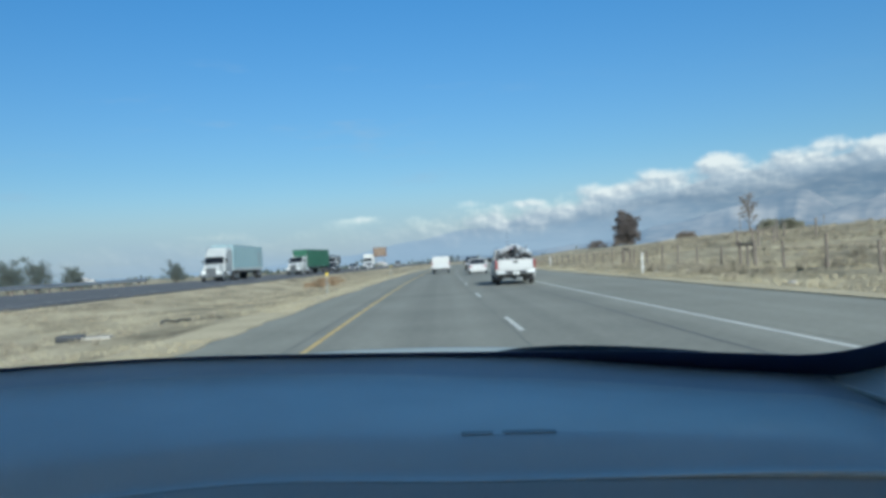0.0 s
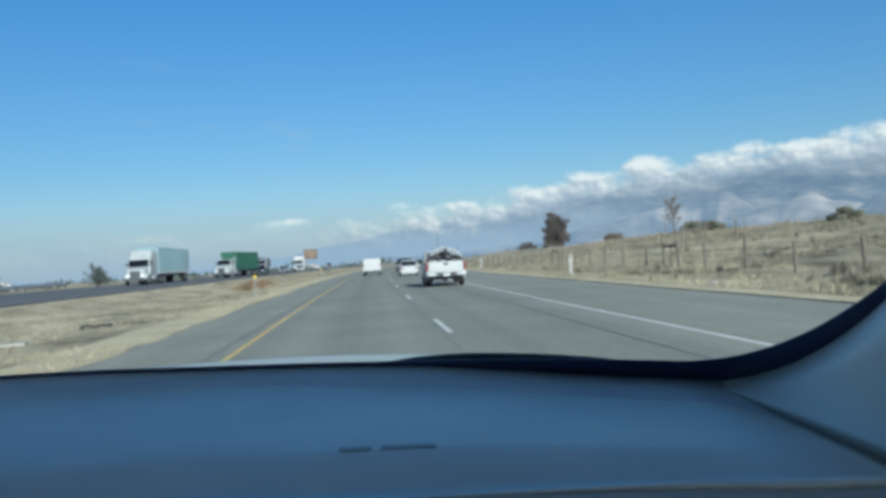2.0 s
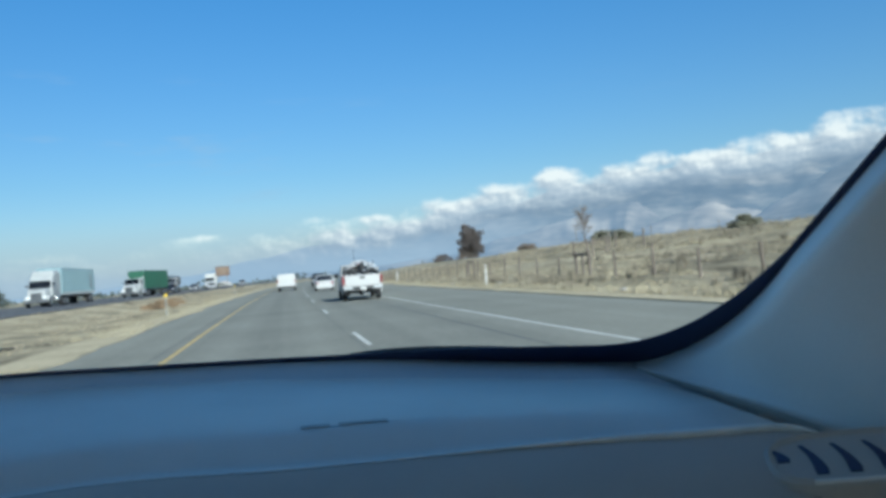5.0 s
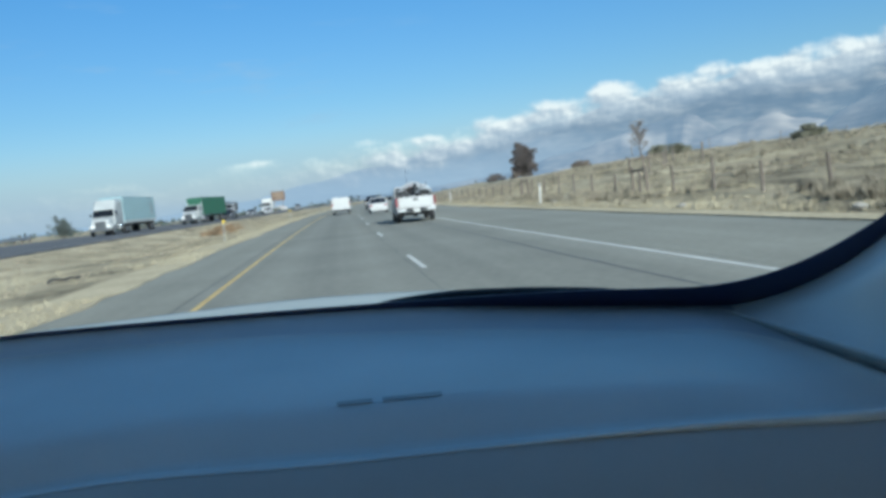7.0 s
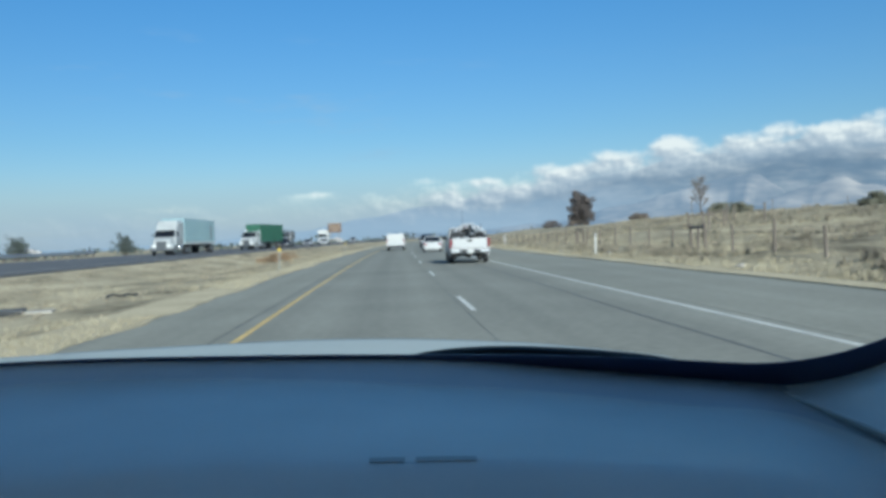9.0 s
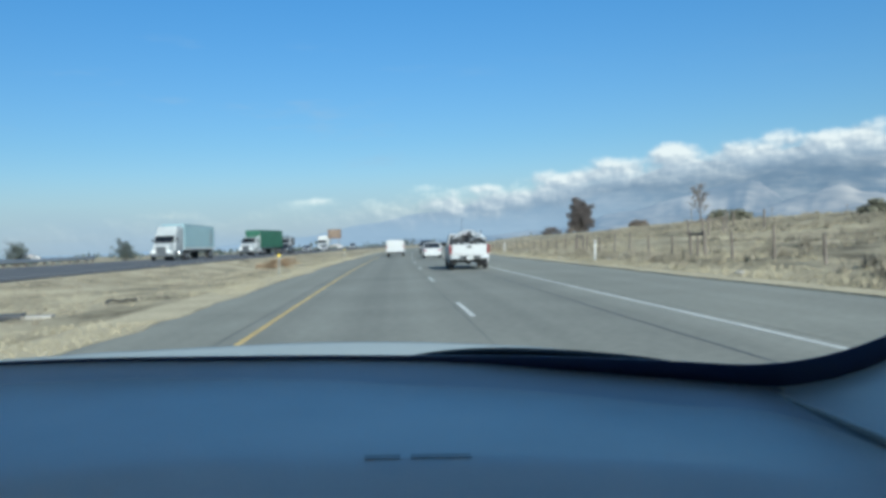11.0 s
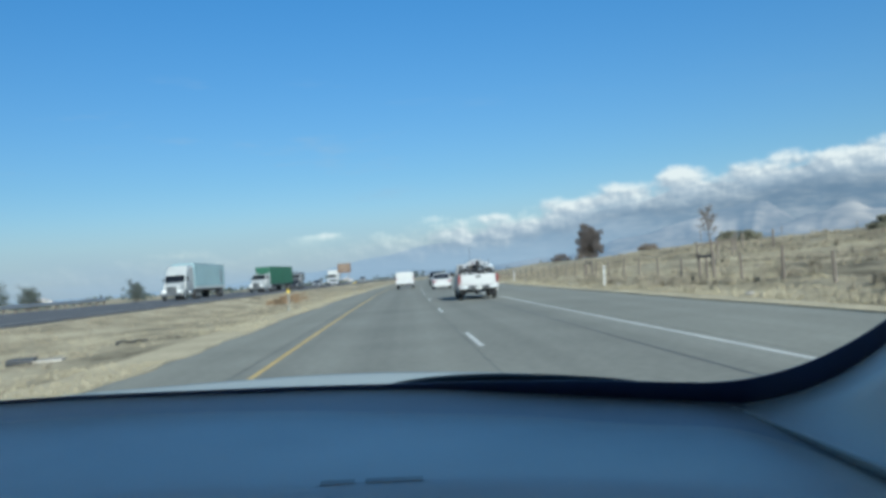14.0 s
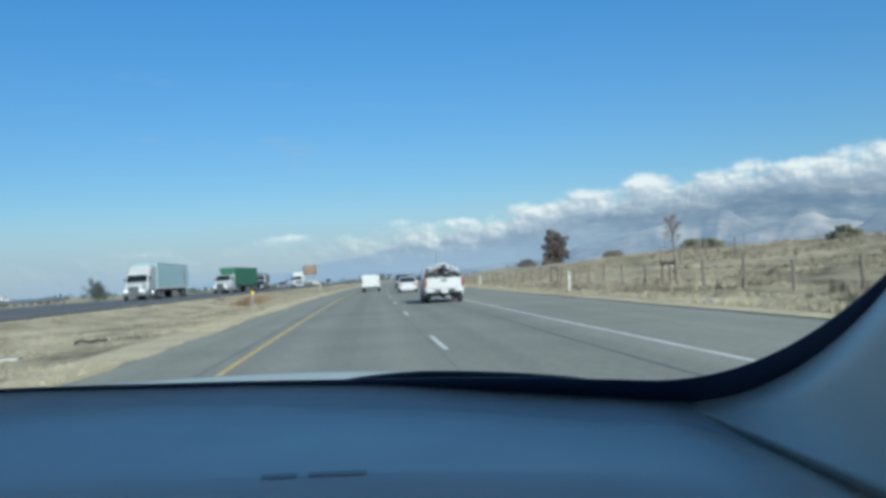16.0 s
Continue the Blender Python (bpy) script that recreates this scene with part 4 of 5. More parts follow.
def mirrors(parent, w, y, z, material):
    for s in (-1, 1):
        bm = box(bmesh.new(), (s * (w + 0.14), y, z), (0.20, 0.10, 0.22), 0.03)
        rod(bm, (s * (w - 0.03), y, z - 0.05), (s * (w + 0.1), y, z - 0.05), 0.025)
        part("mirror", bm, material, parent)


def plate(parent, y, z, face=-1):
    p = slabpart("number_plate", (0, y, z), (0.31, 0.015, 0.155), M_PLATE, parent, "white number plate with dark bars", 0.003)
    for i in range(6):
        slabpart("plate_bar", (-0.11 + 0.044 * i, y + face * 0.010, z), (0.026, 0.006, 0.075), M_DARK, p, "", 0.0)


def car(name, label, m, paint, kind="sedan", group=""):
    ob = thing(name, label, "car" if kind == "sedan" else kind, m, group)
    L, W, H, belt = {"sedan": (4.7, 0.90, 1.45, 0.93), "suv": (4.8, 0.95, 1.75, 1.08)}[kind]
    h = L / 2
    tail = H * 0.62 if kind == "sedan" else belt
    st = []
    for k, (y, wf, top) in enumerate([(-h, 0.86, tail - 0.12), (-h + 0.12, 0.94, tail), (-h + 0.7, 1.0, belt), (0, 1.0, belt - 0.02), (h - 1.25, 1.0, belt - 0.04), (h - 0.45, 0.96, belt - 0.16), (h - 0.12, 0.90, belt - 0.26), (h, 0.78, belt - 0.40)]):
        w = W * wf
        st.append((y, [(w * 0.82, 0.22), (w * 0.97, 0.30), (w, 0.52), (w * 0.985, top - 0.10), (w * 0.93, top)]))
    part("body", hull(st), paint, ob, smooth=False)
    g0, g1, r0, r1 = (-h + 0.55, h - 1.35, -h + 1.25, h - 2.15) if kind == "sedan" else (-h + 0.06, h - 1.30, -h + 0.42, h - 2.05)
    glass = hull([(g0, [(W * 0.90, belt - 0.04), (W * 0.88, belt)]), (r0, [(W * 0.90, belt - 0.04), (W * 0.72, H - 0.05)]), (r1, [(W * 0.90, belt - 0.04), (W * 0.72, H - 0.05)]), (g1, [(W * 0.90, belt - 0.04), (W * 0.86, belt - 0.01)])])
    part("glasshouse", glass, M_GLASS, ob, "dark tinted windows")
    part("roof", hull([(r0 - 0.12, [(W * 0.70, H - 0.085), (W * 0.66, H - 0.06)]), (r0 + 0.1, [(W * 0.745, H - 0.07), (W * 0.64, H - 0.005)]), (r1 - 0.1, [(W * 0.745, H - 0.07), (W * 0.64, H)]), (r1 + 0.12, [(W * 0.70, H - 0.10), (W * 0.66, H - 0.07)])]), paint, ob)
    for s in (-1, 1):
        for (ya, za, wa), (yb, zb, wb) in (((g0 + 0.02, belt, 0.89), (r0, H - 0.06, 0.73)), ((g1 - 0.02, belt, 0.87), (r1, H - 0.06, 0.73)), (((r0 + r1) / 2, belt, 0.905), ((r0 + r1) / 2, H - 0.06, 0.735))):
            part("pillar", tube(bmesh.new(), [(s * W * wa, ya, za), (s * W * wb, yb, zb)], 0.035, 6), paint, ob)
        wheel(ob, s * W * 0.99, h - 0.95, 0.33 if kind == "sedan" else 0.38)
        wheel(ob, s * W * 0.99, -h + 0.95, 0.33 if kind == "sedan" else 0.38)
        slabpart("tail_light", (s * W * 0.76, -h + 0.02, tail - 0.20), (W * 0.28, 0.10, 0.16), M_RED, ob, "red tail light")
        slabpart("headlight", (s * W * 0.68, h - 0.12, belt - 0.33), (W * 0.34, 0.22, 0.13), M_LAMP, ob, "clear headlight")
    slabpart("rear_bumper", (0, -h + 0.03, 0.42), (W * 1.78, 0.18, 0.24), paint if kind == "sedan" else M_DARK, ob, "", 0.04)
    slabpart("grille", (0, h - 0.06, 0.48), (W * 1.2, 0.14, 0.22), M_DARK, ob, "dark grille", 0.03)
    plate(ob, -h - 0.07, 0.62 if kind == "sedan" else 0.72)
    mirrors(ob, W * 0.92, h - 1.65, belt + 0.06, paint)
    return ob


def pickup(m):
    ob = thing("pickup_truck", "white full-size pickup truck loaded with grey equipment, on the asphalt lane", "pickup truck", m)
    W = 1.0
    # bed: floor, two sides, tailgate, bulkhead
    slabpart("bed_floor", (0, -1.75, 0.78), (1.9, 2.0, 0.08), M_WHITE, ob)
    for s in (-1, 1):
        bm = hull([(-2.78, [(0.03, 0.62), (0.05, 0.9), (0.05, 1.22), (0.035, 1.25)]), (-2.2, [(0.03, 0.58), (0.06, 0.9), (0.06, 1.23), (0.04, 1.26)]), (-0.75, [(0.03, 0.58), (0.06, 0.9), (0.06, 1.23), (0.04, 1.26)])])
        bmesh.ops.translate(bm, vec=(s * 0.93, 0, 0), verts=bm.verts)
        part("bed_side", bm, M_WHITE, ob)
        slabpart("tail_light", (s * 0.94, -2.80, 1.02), (0.10, 0.08, 0.42), M_RED, ob, "tall red tail light")
        slabpart("mud_flap", (s * 0.78, -2.16, 0.40), (0.30, 0.02, 0.34), M_RUBBER, ob, "black mud flap", 0.004)
        for y in (1.75, -1.62):
            wheel(ob, s * 0.99, y, 0.39, 0.27)
        bm = bmesh.new()
        rings = []
        for k in range(11):
            a = math.pi * k / 10
            rings.append([Vector((s * (1.0 + dx), -1.62 + (0.46 + dr) * math.cos(a), 0.40 + (0.46 + dr) * math.sin(a))) for dx, dr in ((-0.06, 0), (0.012, 0), (0.012, 0.05), (-0.06, 0.05))])
        loft(bm, rings)
        part("wheel_arch", bm, M_WHITE, ob)
    gate = slabpart("tailgate", (0, -2.78, 0.985), (1.72, 0.07, 0.53), M_WHITE, ob, "white tailgate with dark handle", 0.025)
    slabpart("gate_handle", (0, -2.825, 1.13), (0.26, 0.03, 0.10), M_DARK, gate, "dark recessed handle", 0.02)
    slabpart("gate_crease", (0, -2.823, 0.84), (1.62, 0.02, 0.05), M_WHITE, gate, "", 0.008)
    bump = slabpart("rear_bumper", (0, -2.92, 0.60), (1.96, 0.22, 0.20), M_BUMPER, ob, "dull grey rear bumper", 0.05)
    slabpart("step_pad", (0, -2.94, 0.705), (1.2, 0.17, 0.02), M_RUBBER, bump, "", 0.005)
    slabpart("bumper_inset", (0, -3.03, 0.60), (0.92, 0.02, 0.15), M_DARK, bump, "dark middle of the bumper", 0.006)
    for s in (-1, 1):
        slabpart("bumper_end", (s * 0.74, -3.03, 0.63), (0.40, 0.014, 0.10), M_CHROME, bump, "bright end of the bumper", 0.006)
    slabpart("tow_hitch", (0, -2.98, 0.46), (0.12, 0.2, 0.10), M_DARK, ob, "dark tow hitch", 0.02)
    plate(ob, -3.055, 0.60)
    for x in (-0.5, 0.46):
        part("exhaust" if x > 0 else "leaf_spring", rod(bmesh.new(), (x, -2.7, 0.42), (x, -1.0, 0.44), 0.04), M_DARK, ob)
    bm = bmesh.new()
    rod(bm, (-0.92, -1.62, 0.40), (0.92, -1.62, 0.40), 0.06)
    bmesh.ops.create_uvsphere(bm, u_segments=10, v_segments=8, radius=0.16, matrix=Matrix.Translation((0, -1.62, 0.40)))
    part("rear_axle", bm, M_DARK, ob)
    part("chassis", box(bmesh.new(), (0, -0.3, 0.56), (1.1, 4.6, 0.14), 0.02), M_DARK, ob, "dark chassis frame")
    # cab and bonnet
    part("cab", hull([(-0.72, [(0.86, 0.45), (0.99, 0.55), (1.0, 0.95), (0.96, 1.24)]), (0.9, [(0.86, 0.42), (0.99, 0.52), (1.0, 0.95), (0.96, 1.24)]), (1.35, [(0.86, 0.42), (0.99, 0.52), (1.0, 0.95), (0.94, 1.20)]), (2.45, [(0.84, 0.45), (0.97, 0.55), (0.97, 0.9), (0.88, 1.12)]), (2.72, [(0.80, 0.5), (0.90, 0.58), (0.90, 0.85), (0.82, 1.0)])]), M_WHITE, ob)
    part("cab_glass", hull([(-0.70, [(0.945, 1.20), (0.93, 1.24), (0.80, 1.78)]), (0.35, [(0.945, 1.20), (0.93, 1.24), (0.80, 1.80)]), (1.15, [(0.94, 1.18), (0.92, 1.22), (0.86, 1.26)])]), M_GLASS, ob, "dark tinted cab windows")
    part("cab_roof", hull([(-0.76, [(0.76, 1.74), (0.70, 1.78)]), (-0.6, [(0.81, 1.75), (0.72, 1.82)]), (0.2, [(0.81, 1.75), (0.72, 1.83)]), (0.46, [(0.80, 1.75), (0.74, 1.80)])]), M_WHITE, ob)
    for s in (-1, 1):
        for a, b in (((0.945, -0.72, 1.22), (0.80, -0.70, 1.79)), ((0.94, 0.12, 1.22), (0.81, 0.05, 1.79)), ((0.93, 1.15, 1.22), (0.80, 0.38, 1.79))):
            part("cab_pillar", tube(bmesh.new(), [(s * a[0], a[1], a[2]), (s * b[0], b[1], b[2])], 0.034, 6), M_WHITE, ob)
        slabpart("headlight", (s * 0.72, 2.68, 0.90), (0.34, 0.14, 0.2), M_LAMP, ob, "clear headlight", 0.03)
        slabpart("door_handle", (s * 1.005, 0.0, 1.08), (0.03, 0.16, 0.04), M_DARK, ob, "", 0.01)
    slabpart("front_bumper", (0, 2.80, 0.58), (1.94, 0.2, 0.22), M_CHROME, ob, "chrome front bumper", 0.05)
    mirrors(ob, 0.97, 0.95, 1.30, M_DARK)
    slabpart("brake_light", (0, -0.775, 1.83), (0.36, 0.03, 0.06), M_RED, ob, "red high brake light", 0.01)
    part("antenna", rod(bmesh.new(), (-0.15, 0.0, 1.86), (-0.15, -0.03, 2.75), 0.012, 0.006, 6), M_DARK, ob, "tall dark whip antenna")
    return ob


def hoop(bm, c, w, h, axis, r):
    pts = []
    for k in range(13):
        a = math.pi * k / 12
        o = -math.cos(a) * w / 2
        z = math.sin(a) ** 0.6 * h
        pts.append((c[0] + (o if axis == "x" else 0), c[1] + (o if axis == "y" else 0), c[2] + z))
    return tube(bm, pts, r, 6)


def ring(bm, c, r, tr, tilt, seg=20):
    """A thin torus, for spoked wheels and coils."""
    m = Matrix.Translation(c) @ tilt
    rings = []
    for k in range(seg + 1):
        a = math.tau * k / seg
        rings.append([m @ Vector(((r + tr * math.cos(b)) * math.cos(a), (r + tr * math.cos(b)) * math.sin(a), tr * math.sin(b))) for b in [math.tau * j / 6 for j in range(6)]])
    return loft(bm, rings, caps=False)


PICKUP = (3.72, 44.0)
pickup(pose(PICKUP[0], PICKUP[1], 0.0, 0, 0, -0.8))
PM = pose(PICKUP[0], PICKUP[1], 0.82, 0, 0, -0.8)


def load():
    """What lies in the pickup's bed: frames, wheels, a tool box, a coil, a tarpaulin bundle."""
    def item(name, label, cat, bm, material, x, y, z=0.0, rz=0, smooth=False):
        ob = part(name, bm, material, None, "", smooth)
        tagged(ob, label, cat)
        ob.matrix_world = PM @ pose(x, y, z, 0, 0, rz)
        return ob
    bm = bmesh.new()
    for y in (-0.75, 0.0, 0.75):
        hoop(bm, (0.05 * y, y, 0), 1.62 - 0.2 * abs(y), 1.06 - 0.12 * y, "x", 0.034)
    for x in (-0.5, 0.0, 0.5):
        tube(bm, [(x, -0.75, 1.10 - 0.3 * x * x), (x, 0.75, 0.96 - 0.3 * x * x)], 0.02, 6)
    item("rack", "grey tubular metal rack standing in the pickup bed", "rack", bm, M_STEEL, 0, -1.6)
    bm = bmesh.new()
    ring(bm, (0, 0, 0.36), 0.33, 0.03, pose(0, 0, 0, 82, 0, 20))
    ring(bm, (0.55, 0.1, 0.36), 0.33, 0.03, pose(0, 0, 0, 84, 0, 20))
    tube(bm, [(0.0, 0, 0.36), (0.16, 0.02, 0.80), (0.55, 0.1, 0.36), (0.22, 0.04, 0.38), (0.0, 0, 0.36)], 0.022, 6)
    tube(bm, [(0.22, 0.04, 0.38), (0.13, 0.02, 0.92)], 0.018, 6)
    tube(bm, [(0.46, 0.08, 0.60), (0.44, 0.08, 0.98), (0.34, 0.26, 1.0)], 0.016, 6)
    box(bm, (0.13, 0.02, 0.96), (0.12, 0.24, 0.05), 0.02)
    item("bicycle", "dark bicycle tied upright in the pickup bed", "bicycle", bm, M_DARK, -0.62, -2.2, 0, 6)
    bm = bmesh.new()
    ring(bm, (0, 0, 0.30), 0.27, 0.05, pose(0, 0, 0, 80, 0, -30))
    ring(bm, (0.06, 0.02, 0.30), 0.24, 0.05, pose(0, 0, 0, 78, 0, -28))
    item("hose_coil", "coiled black hose leaning in the pickup bed", "hose", bm, M_RUBBER, 0.15, -2.45, 0, 0)
    item("tool_box", "pale grey metal tool box behind the cab", "tool box", box(bmesh.new(), (0, 0, 0.26), (1.5, 0.42, 0.52), 0.03), M_STEEL, 0, -1.02)
    bm = bmesh.new()
    for k in range(10):
        random.seed(k)
        bmesh.ops.create_icosphere(bm, subdivisions=2, radius=random.uniform(0.14, 0.2), matrix=Matrix.Translation((random.uniform(-0.26, 0.26), random.uniform(-0.2, 0.2), 0.15 + 0.62 * k / 9)) @ Matrix.Diagonal((1.2, 0.9, 0.8, 1)))
    for v in bm.verts:
        v.co += 0.10 * noise.noise_vector(v.co * 6)
    item("tarpaulin_bundle", "crumpled grey-blue tarpaulin bundle in the pickup bed", "tarpaulin", bm, mat("tarpaulin", (0.20, 0.215, 0.225), 0.6, vary=0.3, scale=4), 0.46, -2.3, 0, 20, True)
    bm = bmesh.new()
    for k in range(11):
        random.seed(80 + k)
        bmesh.ops.create_icosphere(bm, subdivisions=2, radius=random.uniform(0.13, 0.2), matrix=Matrix.Translation((random.uniform(-0.28, 0.26), random.uniform(-0.25, 0.25), 0.15 + 0.58 * k / 10)) @ Matrix.Diagonal((1.1, 0.9, 0.85, 1)))
    for v in bm.verts:
        v.co += 0.11 * noise.noise_vector(v.co * 6)
    item("canvas_bundle", "crumpled dark grey canvas bundle in the pickup bed", "canvas", bm, mat("canvas", (0.13, 0.135, 0.14), 0.8, vary=0.4, scale=5), -0.45, -2.3, 0, 10, True)
    bm = bmesh.new()
    rod(bm, (0, 0, 0.0), (0, 0, 0.98), 0.10, 0.10, 14)
    rod(bm, (0, 0, 0.98), (0, 0, 1.10), 0.06, 0.05, 10)
    item("gas_cylinder", "dark upright gas cylinder in the pickup bed", "gas cylinder", bm, M_DARK, 0.08, -2.1)
    bm = bmesh.new()
    box(bm, (0, 0, 0.36), (0.5, 0.5, 0.72), 0.06)
    box(bm, (0, 0, 0.80), (0.4, 0.4, 0.18), 0.05)
    item("water_cooler", "pale blue plastic water cooler in the pickup bed", "cooler", bm, mat("cooler_plastic", (0.36, 0.42, 0.46), 0.5, vary=0.15, scale=4), 0.60, -1.75, 0, 12)
    for sx, yy in ((-0.6, -2.62), (0.5, -2.66)):
        bm = bmesh.new()
        ring(bm, (0, 0, 0.33), 0.27, 0.075, pose(0, 0, 0, 78, 0, 8))
        item("spare_tyre", "black tyre leaning against the tailgate", "tyre", bm, M_TYRE, sx, yy, 0.09)
    bm = bmesh.new()
    for k in range(9):
        random.seed(40 + k)
        a = Vector((random.uniform(-0.1, 0.35), random.uniform(-0.3, 0.3), 0.1))
        tube(bm, [a, a + Vector((random.uniform(-0.35, 0.35), random.uniform(0.1, 0.5), random.uniform(0.6, 1.05)))], 0.018, 5)
    item("pole_bundle", "bundle of thin dark poles and handles", "poles", bm, M_DARK, 0.35, -2.3, 0, 0)


load()


def van(m):
    ob = thing("van", "white box van seen from behind on the asphalt lane", "van", m)
    part("body", hull([(-2.7, [(0.92, 0.35), (0.99, 0.5), (1.0, 1.32), (0.94, 1.74), (0.80, 1.88)]), (1.2, [(0.92, 0.35), (0.99, 0.5), (1.0, 1.32), (0.94, 1.74), (0.80, 1.88)]), (1.9, [(0.92, 0.35), (0.99, 0.5), (1.0, 1.12), (0.94, 1.28), (0.84, 1.34)]), (2.6, [(0.86, 0.4), (0.92, 0.5), (0.9, 0.95), (0.86, 1.05), (0.8, 1.1)])]), M_WHITE, ob)
    for s in (-1, 1):
        slabpart("rear_door", (s * 0.455, -2.71, 1.08), (0.88, 0.04, 1.2), M_WHITE, ob, "white rear door", 0.02)
        slabpart("rear_window", (s * 0.455, -2.735, 1.38), (0.56, 0.02, 0.34), M_CREAM, ob, "white blanked rear window", 0.02)
        slabpart("tail_light", (s * 0.93, -2.715, 1.12), (0.10, 0.05, 0.36), M_RED, ob, "red tail light")
        for y in (1.65, -1.7):
            wheel(ob, s * 0.98, y, 0.36)
        slabpart("side_window", (s * 0.985, 0.75, 1.38), (0.04, 0.8, 0.36), M_GLASS, ob, "dark side window", 0.01)
    slabpart("rear_bumper", (0, -2.76, 0.46), (1.9, 0.16, 0.20), M_DARK, ob, "dark rear bumper", 0.04)
    slabpart("windscreen", (0, 1.58, 1.58), (1.5, 0.05, 0.42), M_GLASS, ob, "dark windscreen", 0.01).rotation_euler = (0, 0, 0)
    plate(ob, -2.85, 0.62)
    mirrors(ob, 0.98, 1.9, 1.45, M_DARK)
    return ob


van(pose(0.15, 96.0, 0.0, 0, 0, -1.5))
car("car", "white sedan with dark windows on the asphalt lane", pose(3.55, 80.0, 0, 0, 0, -1.2), M_WHITE)
car("car", "black sport utility vehicle on the asphalt lane", pose(4.3, 112.0, 0, 0, 0, -1.8), M_BLACKCAR, "suv")
car("car", "white sport utility vehicle on the exit shoulder", pose(8.3, 5.2, 0, 0, 0, 2), M_WHITE, "suv")


def axle(ob, y, r=0.5, half=1.2, dual=True):
    for s in (-1, 1):
        wheel(ob, s * half, y, r, 0.52 if dual else 0.30)


def tractor(ob, paint, y0, sleeper=0.0):
    """A conventional lorry cab with bonnet: y0 is the cab's back, the bonnet points to +y."""
    part("cab", hull([(y0, [(1.15, 0.95), (1.2, 1.1), (1.2, 2.2), (1.12, 2.75), (1.0, 2.85)]), (y0 + 1.5, [(1.15, 0.95), (1.2, 1.1), (1.2, 2.0), (1.10, 2.72), (1.0, 2.80)]), (y0 + 1.95, [(1.12, 0.95), (1.18, 1.1), (1.18, 1.95), (1.1, 2.0), (1.0, 2.02)])]), paint, ob)
    part("bonnet", hull([(y0 + 1.9, [(1.0, 0.75), (1.05, 0.9), (1.05, 1.7), (0.95, 1.95), (0.7, 2.0)]), (y0 + 3.2, [(0.9, 0.7), (0.98, 0.9), (0.96, 1.45), (0.86, 1.70), (0.6, 1.76)]), (y0 + 3.45, [(0.84, 0.75), (0.92, 0.9), (0.9, 1.35), (0.8, 1.58), (0.55, 1.62)])]), paint, ob)
    bm = bmesh.new()
    panel(bm, [(-1.08, y0 + 2.02, 1.98), (1.08, y0 + 2.02, 1.98), (1.02, y0 + 1.60, 2.74), (-1.02, y0 + 1.60, 2.74)])
    bmesh.ops.solidify(bm, geom=list(bm.faces), thickness=0.03)
    part("windscreen", bm, M_GLASS, ob, "dark windscreen")
    for s in (-1, 1):
        slabpart("side_window", (s * 1.175, y0 + 1.1, 2.3), (0.06, 0.8, 0.55), M_GLASS, ob, "dark side window", 0.01)
        slabpart("headlight", (s * 0.78, y0 + 3.42, 1.0), (0.34, 0.16, 0.24), M_LAMP, ob, "clear headlight", 0.03)
        bm = hull([(y0 + 2.1, [(0.16, 0.55), (0.20, 0.9), (0.14, 1.1)]), (y0 + 2.8, [(0.16, 0.95), (0.20, 1.12), (0.14, 1.2)]), (y0 + 3.4, [(0.16, 0.6), (0.18, 0.9), (0.12, 1.05)])])
        bmesh.ops.translate(bm, vec=(s * 1.05, 0, 0), verts=bm.verts)
        part("mudguard", bm, paint, ob)
        part("exhaust_stack", rod(bmesh.new(), (s * 1.1, y0 - 0.12, 0.9), (s * 1.1, y0 - 0.12, 3.2), 0.07), M_CHROME, ob, "chrome exhaust stack")
    slabpart("grille", (0, y0 + 3.46, 1.15), (1.1, 0.06, 0.75), M_BUMPER, ob, "dull grey grille", 0.03)
    slabpart("front_bumper", (0, y0 + 3.5, 0.62), (2.3, 0.2, 0.36), M_BUMPER, ob, "dull steel bumper", 0.05)
    mirrors(ob, 1.22, y0 + 1.7, 2.25, M_DARK)
    if sleeper:
        part("roof_fairing", hull([(y0 - sleeper, [(1.18, 1.0), (1.2, 1.2), (1.2, 3.6), (1.0, 3.85)]), (y0 + 0.6, [(1.18, 1.0), (1.2, 1.2), (1.19, 3.4), (1.0, 3.75)]), (y0 + 1.5, [(1.15, 1.0), (1.2, 1.2), (1.10, 2.76), (0.98, 2.86)])]), paint, ob, "white sleeper and roof fairing")
    axle(ob, y0 + 2.65, 0.5, 1.2, False)


def dump_truck(m):
    ob = thing("dump_truck", "white dump truck with dark grey tipper body on the far carriageway", "truck", m)
    tractor(ob, M_WHITE, 0.6)
    tub = part("tipper_body", hull([(-4.6, [(1.0, 1.35), (1.22, 1.6), (1.25, 3.05), (1.2, 3.1)]), (0.3, [(1.0, 1.25), (1.22, 1.5), (1.25, 2.85), (1.2, 2.9)])]), M_TIPPER, ob, "dark grey steel tipper body")
    for k in range(7):
        for s in (-1, 1):
            slabpart("rib", (s * 1.27, -4.4 + 0.75 * k, 2.25), (0.07, 0.10, 1.4), M_TIPPER, tub, "", 0.01)
    bm = bmesh.new()
    rings = []
    for k in range(9):
        y = -4.5 + 4.8 * k / 8
        rings.append([Vector((1.22 * math.cos(a), y, 2.92 + 0.45 * math.sin(a) * (0.85 + 0.15 * math.sin(k)))) for a in [math.pi * j / 10 for j in range(11)]])
    loft(bm, rings, closed=False, caps=False)
    bmesh.ops.solidify(bm, geom=list(bm.faces), thickness=0.03)
    part("cover", bm, M_DARK, ob, "dark tarpaulin cover", smooth=True)
